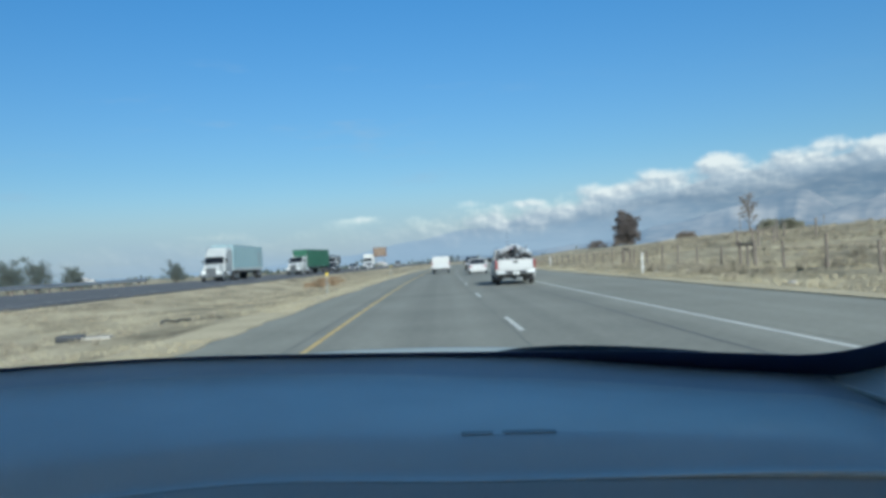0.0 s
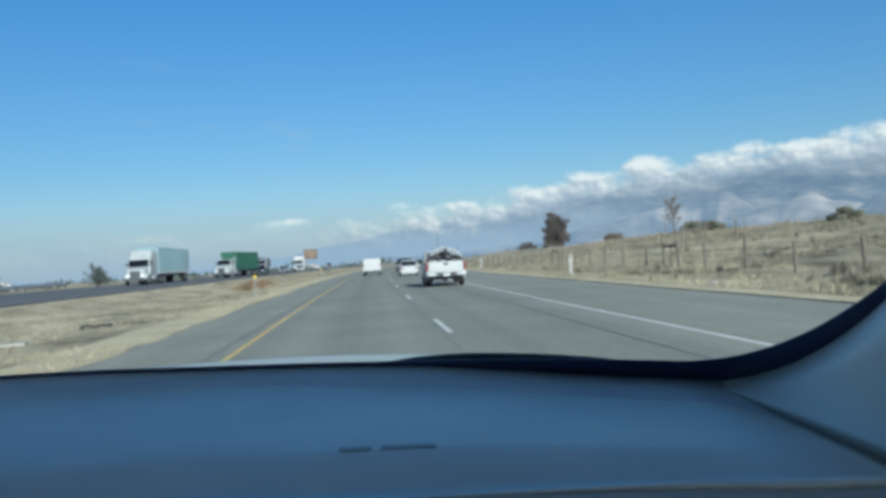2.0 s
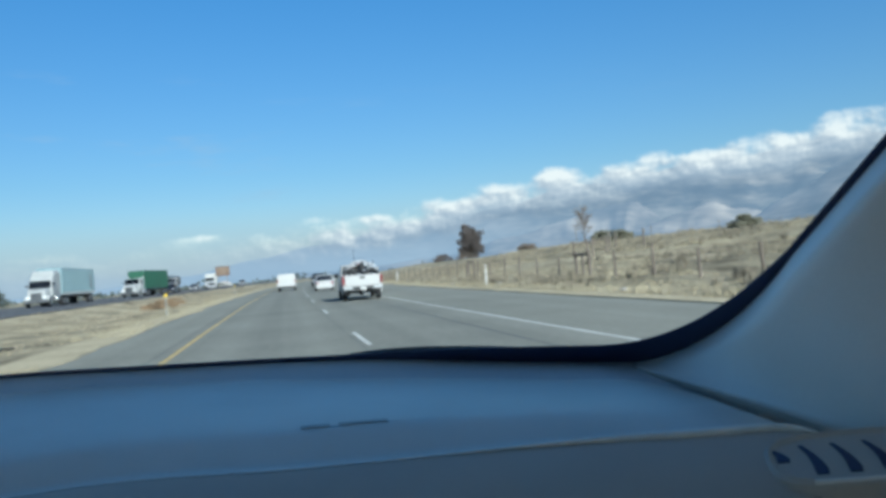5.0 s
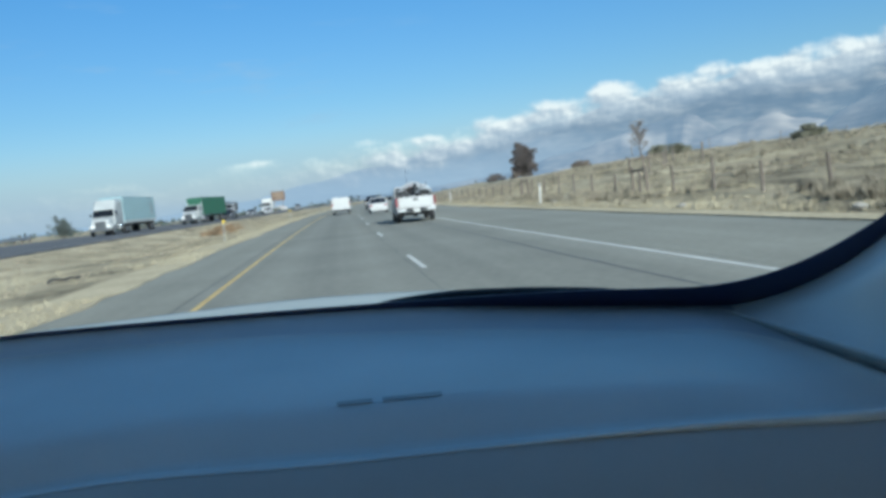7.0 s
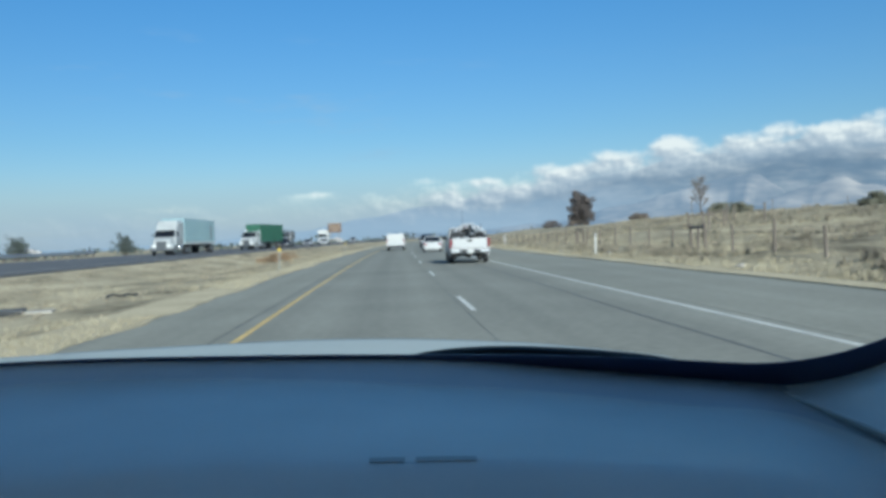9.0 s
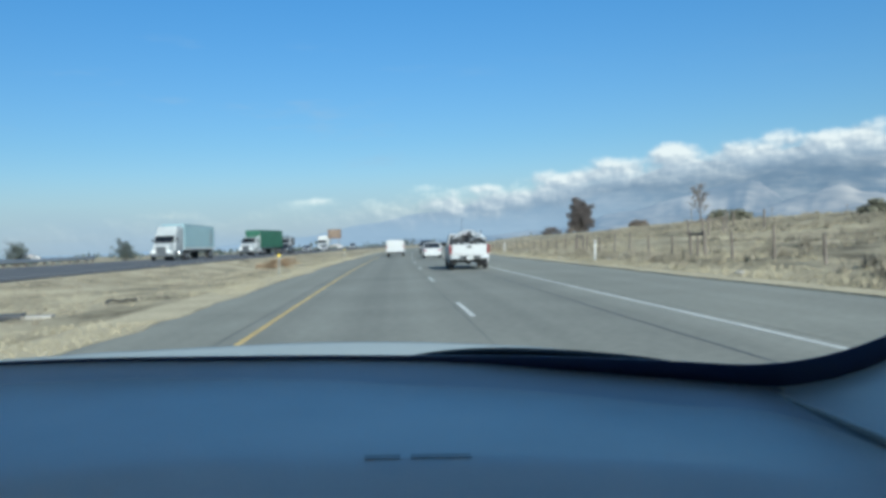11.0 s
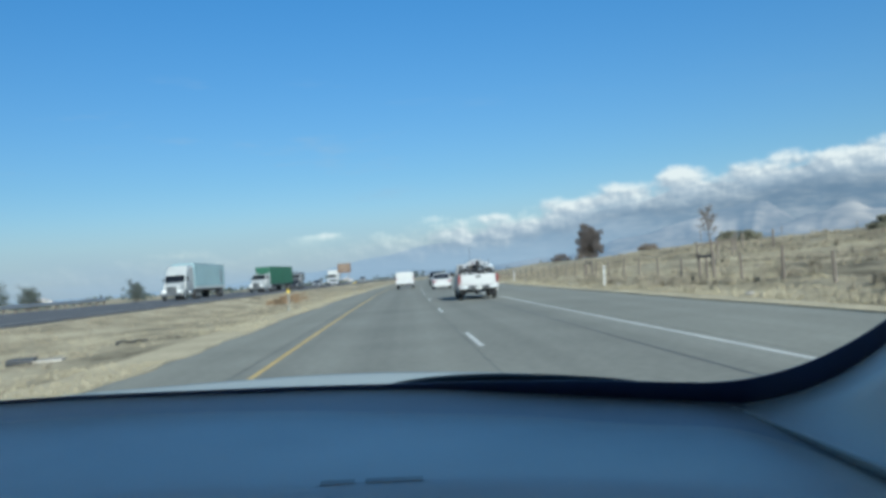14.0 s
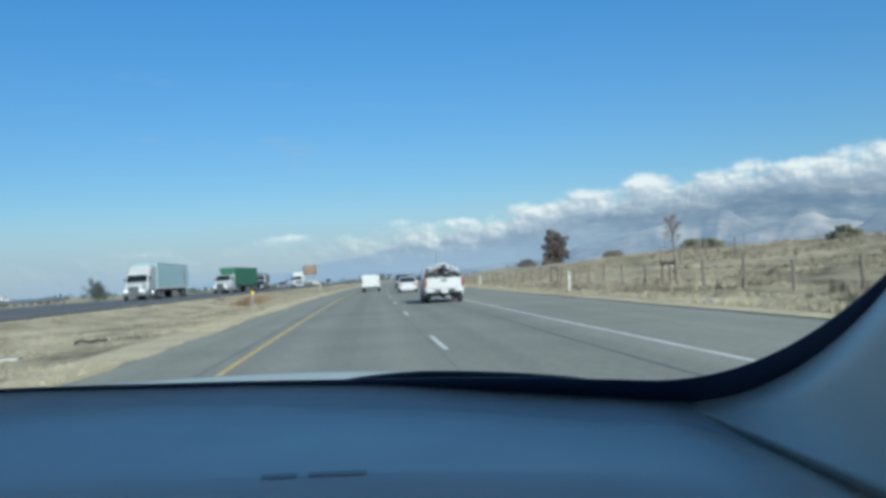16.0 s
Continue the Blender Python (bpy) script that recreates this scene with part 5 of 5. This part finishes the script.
    slabpart("chassis", (0, -1.4, 0.95), (1.0, 7.0, 0.3), M_DARK, ob)
    for y in (-2.4, -3.7):
        axle(ob, y)
    return ob


def box_truck(m, paint, name, label, length, high, sleeper=0.0, motif=False):
    ob = thing(name, label, "truck", m)
    tractor(ob, M_CABPAINT, 0.6, sleeper)
    y1 = 0.35 - sleeper
    cont = slabpart("cargo_box", (0, y1 - length / 2, (1.15 + high) / 2), (2.5, length, high - 1.15), paint, ob, "", 0.05)
    for k in range(int(length / 0.6)):
        for s in (-1, 1):
            slabpart("rib", (s * 1.262, y1 - 0.3 - 0.6 * k, (1.15 + high) / 2), (0.03, 0.14, high - 1.45), paint, cont, "", 0.0)
    if motif:
        for s in (-1, 1):
            slabpart("side_panel_mark", (s * 1.285, y1 - length * 0.86, 2.6), (0.012, 0.8, 1.7), M_GREY, cont, "dark plain mark on the side panel", 0.0)
            slabpart("side_skirt", (s * 1.27, y1 - length / 2, 1.25), (0.03, length - 0.2, 0.28), M_CREAM, cont, "pale lower edge", 0.0)
        slabpart("cooling_unit", (0, y1 + 0.16, high - 0.85), (1.7, 0.34, 1.1), M_DARK, ob, "dark cooling unit", 0.06)
    slabpart("chassis", (0, y1 - length / 2 + 1.0, 0.98), (1.0, length + 2.5, 0.26), M_DARK, ob)
    for y in (y1 - 0.8, y1 - 2.1, y1 - length + 1.3, y1 - length + 2.6):
        axle(ob, y)
    for s in (-1, 1):
        slabpart("fuel_tank", (s * 1.0, 0.4, 0.8), (0.5, 1.2, 0.55), M_CHROME, ob, "chrome fuel tank", 0.15)
    return ob


def opposite(u, y, turn=0.0):
    """The pose of an oncoming vehicle on the far carriageway."""
    return pose(u + road_x(y), y, opp_z(u), 0, 0, 180 - turn)


LANE_A, LANE_B = -21.3, -25.4
dump_truck(opposite(LANE_B, 176.0))
box_truck(opposite(LANE_B - 0.2, 96.0), M_TEAL, "semi_truck", "white semi truck with pale teal trailer on the far carriageway", 16.0, 4.1, 1.5, True)
box_truck(opposite(LANE_B + 1.5, 136.0, 9.0), M_GREEN, "container_truck", "white truck carrying a dark green container on the far carriageway", 12.2, 4.0)
box_truck(opposite(LANE_B, 232.0), M_CREAM, "cargo_truck", "white truck with a dull white cargo box on the far carriageway", 7.0, 3.9)
car("car", "dark grey sedan on the far carriageway", opposite(LANE_A, 178.0), M_GREY, group="oncoming cars")
car("car", "black sport utility vehicle on the far carriageway", opposite(LANE_A, 150.0), M_BLACKCAR, "suv", "oncoming cars")
car("car", "white sedan on the far carriageway", opposite(LANE_A, 205.0), M_WHITE, group="oncoming cars")
car("car", "dark grey sport utility vehicle on the far carriageway", opposite(LANE_A, 268.0), M_GREY, "suv", "oncoming cars")

# ---- roadside ----
def on_ground(x, y, sink=0.0):
    return ground_z(x, y) - sink


def build_fence():
    ob = thing("fence", "weathered wooden post and wire fence along the hillside", "fence")
    bm = bmesh.new()
    rod(bm, (0, 0, -0.3), (0.02, 0.01, 1.1), 0.066, 0.056, 9)
    for v in bm.verts:
        v.co += 0.008 * noise.noise_vector(v.co * 6)
    me = bpy.data.meshes.new("post")
    bm.to_mesh(me)
    bm.free()
    me.materials.append(M_WOOD)
    spots = []
    random.seed(5)
    y = 6.0
    while y < 215:
        u = 12.9 + 0.7 * math.sin(y * 0.03)
        x = u + road_x(y)
        spots.append((x, y, on_ground(x, y)))
        p = new("post", me)
        p.parent = ob
        p.matrix_world = pose(x, y, on_ground(x, y), random.uniform(-4, 4), random.uniform(-4, 4), random.uniform(0, 360)) @ Matrix.Diagonal((1, 1, random.uniform(0.86, 1.08), 1))
        y += 3.7 + random.uniform(-0.25, 0.25)
    for h in (0.3, 0.54, 0.76, 0.94):
        bm = bmesh.new()
        for a, b in zip(spots, spots[1:]):
            if a[1] > 130:
                break
            m = ((a[0] + b[0]) / 2, (a[1] + b[1]) / 2, (a[2] + b[2]) / 2 + h - 0.02)
            tube(bm, [(a[0], a[1], a[2] + h), m, (b[0], b[1], b[2] + h)], 0.006, 3)
        part("wire", bm, M_WIRE, ob, "rusty fence wire")
    for (x0, y0), (x1, y1) in (((13.75, 36.4), (13.9, 38.6)), ((13.9, 61.0), (14.0, 63.4))):
        bm = bmesh.new()
        for x, y in ((x0, y0), (x1, y1)):
            rod(bm, (x, y, on_ground(x, y, 0.3)), (x, y, on_ground(x, y) + 1.2), 0.085, 0.075, 9)
        rod(bm, (x0, y0, on_ground(x0, y0) + 1.02), (x1, y1, on_ground(x1, y1) + 1.02), 0.065, 0.065, 9)
        part("brace", bm, M_WOOD, ob, "wooden brace of two posts and a crossbar")
    # old stock pen of heavier posts further up the slope
    pen = thing("corral", "broken weathered wooden corral posts with slanting rails", "corral")
    posts = [(21.6, 57.5), (23.0, 60.0), (24.6, 61.2), (23.6, 66.0), (26.4, 65.0), (28.0, 67.5), (27.2, 60.0)]
    for i, (x, y) in enumerate(posts):
        z = on_ground(x, y)
        part("post", rod(bmesh.new(), (x, y, z - 0.3), (x + 0.05, y, z + 1.35 + 0.12 * math.sin(i * 2.1)), 0.09, 0.075, 9), M_WOOD, pen)
    for a, b, ha, hb in ((posts[0], posts[1], 1.15, 1.1), (posts[1], posts[2], 1.15, 0.35), (posts[3], posts[4], 1.1, 1.0)):
        part("rail", rod(bmesh.new(), (*a, on_ground(*a) + ha), (*b, on_ground(*b) + hb), 0.05, 0.05, 8), M_WOOD, pen)


build_fence()


def marker(u, y, cap, tall, label):
    x = u + road_x(y)
    ob = thing("marker_post", label, "marker post", pose(x, y, on_ground(x, y), 0, 1.5, 0), group="marker posts")
    bm = bmesh.new()
    k = 1.0 if cap is None else 0.7
    prof = [(-0.05 * k, 0.0), (-0.03 * k, 0.012), (0.03 * k, 0.012), (0.05 * k, 0.0), (0.03 * k, 0.004), (-0.03 * k, 0.004)]
    loft(bm, [[Vector((a, b, z)) for a, b in prof] for z in (-0.3, 0.5, tall)])
    part("stake", bm, M_CREAM if cap is None else M_STAKE, ob)
    if cap is not None:
        part("reflector", box(bmesh.new(), (0, -0.008, tall - 0.06), (0.11, 0.02, 0.15), 0.01), cap, ob, "yellow reflector plate")
    else:
        part("band", box(bmesh.new(), (0, 0.004, tall - 0.14), (0.104, 0.022, 0.07), 0.003), M_GREY, ob, "grey reflective band")


for u, y in ((-5.9, 44.0), (-5.8, 92.0)):
    marker(u, y, M_YELLOW, 1.15, "grey roadside marker post with yellow reflector in the verge")
for u, y in ((11.3, 46.0), (11.4, 88.0), (11.4, 150.0)):
    marker(u, y, None, 1.15, "white roadside marker post beside the asphalt")


def build_sign():
    y = 190.0
    x = -13.4
    z = on_ground(x, y)
    ob = thing("road_sign", "brown rectangular road sign on two wooden posts in the median", "sign", pose(x, y, z, 0, 0, 3))
    for s in (-1, 1):
        part("post", box(bmesh.new(), (s * 0.9, 0.06, 1.6), (0.14, 0.14, 3.8), 0.01), M_WOOD, ob)
    board = part("board", box(bmesh.new(), (0, 0, 3.9), (3.0, 0.05, 2.1), 0.02), M_SIGN, ob, "brown board")
    for zz, w in ((4.5, 2.1), (4.0, 2.4), (3.45, 1.6)):
        part("writing_bar", box(bmesh.new(), (0, -0.035, zz), (w, 0.012, 0.24)), M_SIGNBAR, board, "pale writing bar")


build_sign()


def build_guardrail():
    ob = thing("guardrail", "pale steel guardrail on short posts along the far carriageway", "guardrail")
    u = OPP_FAR - 0.7
    bm = bmesh.new()
    rings = []
    for k in range(30):
        y = 34 + 2.0 * k
        x = u + road_x(y)
        z = opp_z(OPP_FAR) + 0.52
        rings.append([Vector((x + a, y, z + b)) for a, b in ((0.03, -0.15), (0.08, -0.09), (0.03, 0.0), (0.08, 0.09), (0.03, 0.15), (0.0, 0.15), (0.0, -0.15))])
    part("rail", loft(bm, rings), M_STEEL, ob, "corrugated steel rail")
    for k in range(30):
        y = 34 + 2.0 * k
        x = u + road_x(y)
        part("post", box(bmesh.new(), (x - 0.10, y, opp_z(OPP_FAR) + 0.15), (0.16, 0.16, 1.1), 0.01), M_WOOD, ob)


build_guardrail()


def leafy(bm, c, spread, count, size, rnd, squash=0.8):
    """Small bent leaf clumps scattered unevenly in an ellipsoid."""
    for _ in range(count):
        while True:
            p = Vector((rnd.uniform(-1, 1), rnd.uniform(-1, 1), rnd.uniform(-1, 1)))
            if p.length < 1:
                break
        p = Vector((p.x * spread[0], p.y * spread[1], p.z * spread[2])) + Vector(c)
        q = Euler((rnd.uniform(0, 6.3), rnd.uniform(0, 6.3), rnd.uniform(0, 6.3))).to_matrix()
        s = size * rnd.uniform(0.6, 1.4)
        a, b, d, e = (bm.verts.new(p + q @ (Vector(v) * s)) for v in ((-1, 0, 0), (0, -0.45, 0.15), (1, 0, 0), (0, 0.45, 0.15)))
        bm.faces.new((a, b, d))
        bm.faces.new((a, d, e))


def limbs(bm, rnd, base, h, r, n, spread, tips, low=0.28):
    top = Vector(base) + Vector((rnd.uniform(-0.05, 0.05) * h, 0, h * 0.78))
    rod(bm, base, top, r, r * 0.35, 8)
    for k in range(n):
        a = 2.4 * k + rnd.uniform(-0.4, 0.4)
        up = low + (1 - low) * (k + 0.5) / n
        start = Vector(base).lerp(top, up)
        spread_k = spread * (1.15 - 0.6 * up)
        mid = start + Vector((math.cos(a) * spread_k * 0.5, math.sin(a) * spread_k * 0.5, h * rnd.uniform(0.06, 0.14)))
        end = mid + Vector((math.cos(a) * spread_k * 0.45, math.sin(a) * spread_k * 0.45, h * rnd.uniform(0.05, 0.14)))
        rod(bm, start, mid, r * 0.45, r * 0.3, 6)
        rod(bm, mid, end, r * 0.3, r * 0.1, 6)
        tips += [mid, end]
        for _ in range(3):
            t = mid.lerp(end, rnd.random()) + Vector((rnd.uniform(-1, 1), rnd.uniform(-1, 1), rnd.uniform(0.2, 1))) * spread * 0.28
            rod(bm, mid.lerp(end, rnd.random()), t, r * 0.16, r * 0.05, 5)
            tips.append(t)


def tree(x, y, h, label, seed, leaves=2600, leafsize=0.11, mat_=None, spread=0.36, group=""):
    rnd = random.Random(seed)
    z = on_ground(x, y, 0.1)
    ob = thing("tree", label, "tree", pose(x, y, z), group)
    bm, tips = bmesh.new(), []
    limbs(bm, rnd, (0, 0, 0), h * 1.05, h * 0.03, 13, h * spread, tips, 0.14)
    limbs(bm, rnd, (h * 0.09, 0, 0), h * 0.8, h * 0.025, 7, h * spread * 0.8, tips)
    part("trunk", bm, M_BARK, ob, "grey-brown trunk and limbs")
    bm = bmesh.new()
    clumps = [t for t in tips] + [Vector((rnd.gauss(0, 0.34) * h * spread * 1.5, rnd.gauss(0, 0.3) * h * spread * 1.5, h * rnd.uniform(0.12, 0.9))) for _ in range(30)]
    for c in clumps:
        if c.z < h * 0.12:
            continue
        k = h * 0.125 * rnd.uniform(0.7, 1.35)
        leafy(bm, c, (k, k, k * 0.8), leaves // len(clumps), leafsize, rnd)
    part("crown", bm, mat_ or M_LEAF, ob, "uneven crown of small leaves")


tree(38.0, 168.0, 6.2, "grey-green tree with two trunks and a dense crown on the hillside", 11, 13000, 0.16)


def bush(x, y, w, h, label, seed, material, count=900, size=0.08):
    rnd = random.Random(seed)
    z = on_ground(x, y)
    ob = thing("bush", label, "bush", pose(x, y, z))
    bm = bmesh.new()
    tips = []
    for k in range(12):
        a = rnd.uniform(0, 6.3)
        t = Vector((math.cos(a) * w * 0.45 * rnd.random(), math.sin(a) * w * 0.45 * rnd.random(), h * rnd.uniform(0.55, 0.95)))
        rod(bm, (t.x * 0.2, t.y * 0.2, -0.1), t, 0.035, 0.012, 5)
        tips.append(t)
    part("stems", bm, M_BARK, ob, "thin grey stems")
    bm = bmesh.new()
    for t in tips + [Vector((rnd.uniform(-0.5, 0.5) * w, rnd.uniform(-0.4, 0.4) * w, h * rnd.uniform(0.05, 0.55))) for _ in range(24)]:
        leafy(bm, t * 0.9, (w * 0.15, w * 0.15, h * 0.22), count // 22, size, rnd)
    part("foliage", bm, material, ob, "loose uneven foliage")


bush(35.5, 84.0, 3.0, 1.1, "olive-grey dry bush on the crest of the hillside", 3, M_BUSH, 1400, 0.09)
bush(36.5, 92.0, 2.6, 1.2, "olive-grey dry bush on the crest of the hillside", 4, M_BUSH, 1600, 0.09)
bush(33.5, 56.0, 2.0, 0.9, "olive-grey dry bush on the crest of the hillside", 5, M_BUSH, 1600, 0.08)
bush(37.0, 124.0, 3.2, 1.2, "brown dry bush on the crest of the hillside", 6, M_TWIG, 1400, 0.1)
bush(40.0, 180.0, 5.0, 2.0, "brown dry bush on the crest of the hillside", 7, M_TWIG, 1300, 0.14)
bush(39.0, 205.0, 4.5, 1.8, "grey-green bush on the crest of the hillside", 8, M_LEAF, 1300, 0.14)


bush(-9.5, 66.0, 2.4, 0.7, "low rust-brown weeds in the median", 12, M_RUST, 700, 0.07)
bush(-11.0, 84.0, 2.8, 0.8, "low rust-brown weeds in the median", 13, M_RUST, 700, 0.08)


def bare_tree(x, y, h, label, seed):
    rnd = random.Random(seed)
    z = on_ground(x, y, 0.1)
    ob = thing("bare_tree", label, "tree", pose(x, y, z))
    bm, tips = bmesh.new(), []
    limbs(bm, rnd, (0, 0, 0), h * 1.1, h * 0.022, 12, h * 0.26, tips)
    part("trunk", bm, M_BARK, ob, "grey trunk and limbs")
    bm = bmesh.new()
    for t in tips:
        for _ in range(14):
            e = t + Vector((rnd.uniform(-1, 1), rnd.uniform(-1, 1), rnd.uniform(-0.2, 1))) * h * 0.12
            rod(bm, t, e, h * 0.0028, h * 0.001, 3)
    part("crown", bm, M_TWIG, ob, "fine leafless twigs")


bare_tree(43.5, 116.0, 5.2, "bare leafless tree on the crest of the hillside", 21)
for k, (x, y, h) in enumerate(((-58, 112, 4.6), (-62, 128, 5.4), (-66, 150, 4.4), (-60, 190, 4.8), (-52, 210, 4.2), (-74, 330, 7.0))):
    tree(x, y, h, "grey-brown half-bare tree beyond the far carriageway", 60 + k, 4200, 0.12, M_FARTREE, 0.46, "trees beyond the carriageway")


def far_woods():
    """Distant trees and hedges, and scattered scrub at the foot of the range."""
    rnd = random.Random(77)
    bm = bmesh.new()
    verts, faces = [], []
    def clump(x, y, z, w, h):
        for _ in range(16):
            p = Vector((x + rnd.gauss(0, 0.35) * w, y + rnd.gauss(0, 0.3) * w, z + h * rnd.uniform(0.05, 0.95)))
            q = Euler((rnd.uniform(0, 6.3), rnd.uniform(0, 6.3), rnd.uniform(0, 6.3))).to_matrix()
            s = h * rnd.uniform(0.16, 0.34)
            i = len(verts)
            verts.extend(tuple(p + q @ (Vector(v) * s)) for v in ((-1, 0, 0), (0, -0.7, 0.2), (1, 0, 0), (0, 0.7, 0.2)))
            faces.extend([(i, i + 1, i + 2), (i, i + 2, i + 3)])
    for _ in range(900):
        az = rnd.uniform(-48, 6) if rnd.random() < 0.62 else rnd.uniform(6, 60)
        r = rnd.uniform(330, 1500)
        if noise.noise((az * 0.25, r * 0.002, 3.0)) < -0.05:
            continue
        x, y = r * math.sin(radians(az)), r * math.cos(radians(az))
        if -40 < x - road_x(y) < 45:
            continue
        h = rnd.uniform(1.6, 4.2) * (1.0 + r / 1600)
        clump(x, y, ground_z(x, y) - 0.3, h * rnd.uniform(0.8, 2.0), h)
    tagged(raw("far_trees", verts, faces, M_FARTREE), "scattered distant trees and hedges on the plain", "trees", kind="stuff")


far_woods()


def shed(x, y, w, d, h, rz, label):
    ob = thing("shed", label, "building", pose(x, y, ground_z(x, y) - 0.2, 0, 0, rz), group="far sheds")
    part("wall", box(bmesh.new(), (0, 0, h / 2), (w, d, h)), M_SHED, ob)
    bm = hull([(-d / 2 - 0.4, [(w / 2 + 0.4, h - 0.1), (0.05, h + w * 0.16)]), (d / 2 + 0.4, [(w / 2 + 0.4, h - 0.1), (0.05, h + w * 0.16)])])
    part("roof", bm, M_ROOF, ob)
    for k in range(3):
        part("door", box(bmesh.new(), (-w * 0.3 + k * w * 0.3, -d / 2 - 0.03, h * 0.35), (w * 0.16, 0.08, h * 0.65)), M_GREY, ob)


for x, y, w, d, h, rz in ((-190, 1160, 26, 14, 5, 20), (-330, 1240, 34, 16, 6, -10), (-90, 1300, 22, 12, 5, 5), (480, 1300, 30, 14, 6, 30), (640, 1500, 24, 12, 5, 10), (-560, 1320, 30, 14, 6, 15)):
    shed(x, y, w, d, h, rz, "pale distant farm shed with low grey roof")


def utility_pole(x, y):
    ob = thing("utility_pole", "distant wooden utility pole with crossarm", "utility pole", pose(x, y, ground_z(x, y), 0, 0, 40), group="utility poles")
    part("pole", rod(bmesh.new(), (0, 0, -0.5), (0, 0, 9.5), 0.17, 0.11, 8), M_WOOD, ob)
    part("crossarm", box(bmesh.new(), (0, 0, 8.8), (2.4, 0.12, 0.14), 0.02), M_WOOD, ob)


for k in range(7):
    utility_pole(120 + 38 * k, 330 + 10 * k)


def scatter():
    """Grass tufts and low dry shrubs on the median and on the hillside."""
    rnd = random.Random(9)
    gv, gf, sv, sf = [], [], [], []
    def tuft(x, y, s, blades, vv, ff):
        z = ground_z(x, y) - 0.02
        u = x - road_x(y)
        if LEFT_EDGE - 2.2 < u < LEFT_EDGE + 0.3:
            z = max(z, verge_z(u) - 0.01)
        for _ in range(blades):
            a = rnd.uniform(0, 6.3)
            lean = rnd.uniform(0.15, 0.8) * s
            bx, by = x + rnd.gauss(0, 0.22) * s, y + rnd.gauss(0, 0.22) * s
            wx, wy = -math.sin(a) * 0.045 * s, math.cos(a) * 0.045 * s
            i = len(vv)
            vv.extend([(bx - wx, by - wy, z), (bx + wx, by + wy, z), (bx + math.cos(a) * lean, by + math.sin(a) * lean, z + s * rnd.uniform(0.45, 1.0))])
            ff.append((i, i + 1, i + 2))
    for _ in range(48000):
        y = 7 + 115 * rnd.random() ** 1.6
        if rnd.random() < 0.42:
            u = LEFT_EDGE + 0.05 - 11.8 * rnd.random() ** 1.25
        else:
            u = RIGHT_EDGE + 0.7 + 27 * rnd.random() ** 1.2
        x = u + road_x(y)
        d = noise.noise((x * 0.25, y * 0.12, 5.0)) + 0.5 * noise.noise((x * 0.9, y * 0.5, 9.0))
        if d < -0.12:
            continue
        tuft(x, y, rnd.uniform(0.10, 0.24) * (0.55 if u < 0 else 1.0), 7, gv, gf)
    for _ in range(5200):
        y = 9 + 130 * rnd.random() ** 1.4
        u = LEFT_EDGE - 3 - 8.5 * rnd.random() if rnd.random() < 0.25 else RIGHT_EDGE + 1.3 + 28 * rnd.random()
        x = u + road_x(y)
        if noise.noise((x * 0.16, y * 0.10, 15.0)) < 0.0:
            continue
        tuft(x, y, rnd.uniform(0.18, 0.48) * (0.5 if u < 0 else 1.0), 26, sv, sf)
    for _ in range(1000):
        y = 9 + 110 * rnd.random() ** 1.5
        u = 11.9 + abs(rnd.gauss(0, 0.9)) if rnd.random() < 0.45 else 13 + 24 * rnd.random()
        x = u + road_x(y)
        if noise.noise((x * 0.3, y * 0.22, 31.0)) < 0.12:
            continue
        tuft(x, y, rnd.uniform(0.25, 0.48), 40, sv, sf)
    tagged(raw("grass", gv, gf, M_DRYGRASS), "dry straw-coloured grass tufts on the median and hillside", "grass", kind="stuff")
    tagged(raw("scrub", sv, sf, M_SHRUB), "low grey-brown dry scrub on the median and hillside", "scrub", kind="stuff")


scatter()


def clutter():
    bm = bmesh.new()
    rnd = random.Random(4)
    pts = [Vector((0.09 * k - 0.45, 0.12 * math.sin(k * 0.9), 0.04 + 0.06 * abs(math.sin(k * 0.7)))) for k in range(11)]
    rings = [[p + Vector((0, 0.16 * math.cos(a), 0.03 * math.sin(a))) for a in [math.tau * j / 8 for j in range(8)]] for p in pts]
    ob = part("tyre_scrap", loft(bm, rings), M_RUBBER)
    tagged(ob, "torn strip of black tyre rubber lying in dry grass", "debris")
    x, y = -8.2, 25.4
    ob.matrix_world = pose(x, y, ground_z(x, y) + 0.02, 0, 0, 35)
    x, y = -9.0, 21.0
    drain = thing("drain_inlet", "pale concrete drain inlet with dark box for the shaded opening in the median", "drain", pose(x, y, ground_z(x, y), 0, 0, 12))
    part("slab", box(bmesh.new(), (0.2, 0, 0.01), (0.7, 0.6, 0.12), 0.03), M_STONE, drain, "pale concrete slab")
    # a solid dark box imitates the shade in the inlet's hollow
    part("opening", box(bmesh.new(), (-0.42, 0, 0.05), (0.62, 0.6, 0.16), 0.04), M_DARK, drain, "dark box for the shaded opening")
    for k in range(9):
        y = 18 + 9.5 * k + rnd.uniform(-3, 3)
        x = RIGHT_EDGE + 1.0 + rnd.uniform(0, 2.0) + road_x(y)
        bm = bmesh.new()
        bmesh.ops.create_icosphere(bm, subdivisions=2, radius=0.13)
        for v in bm.verts:
            v.co = Vector((v.co.x * 1.3, v.co.y, v.co.z * 0.65)) + 0.04 * noise.noise_vector(v.co * 9 + Vector((k, 0, 0)))
        ob = part("stone", bm, M_STONE)
        tagged(ob, "small pale stone on the earth verge", "stone", "stones on the verge")
        ob.matrix_world = pose(x, y, ground_z(x, y) + 0.04, 0, 0, rnd.uniform(0, 360))


clutter()
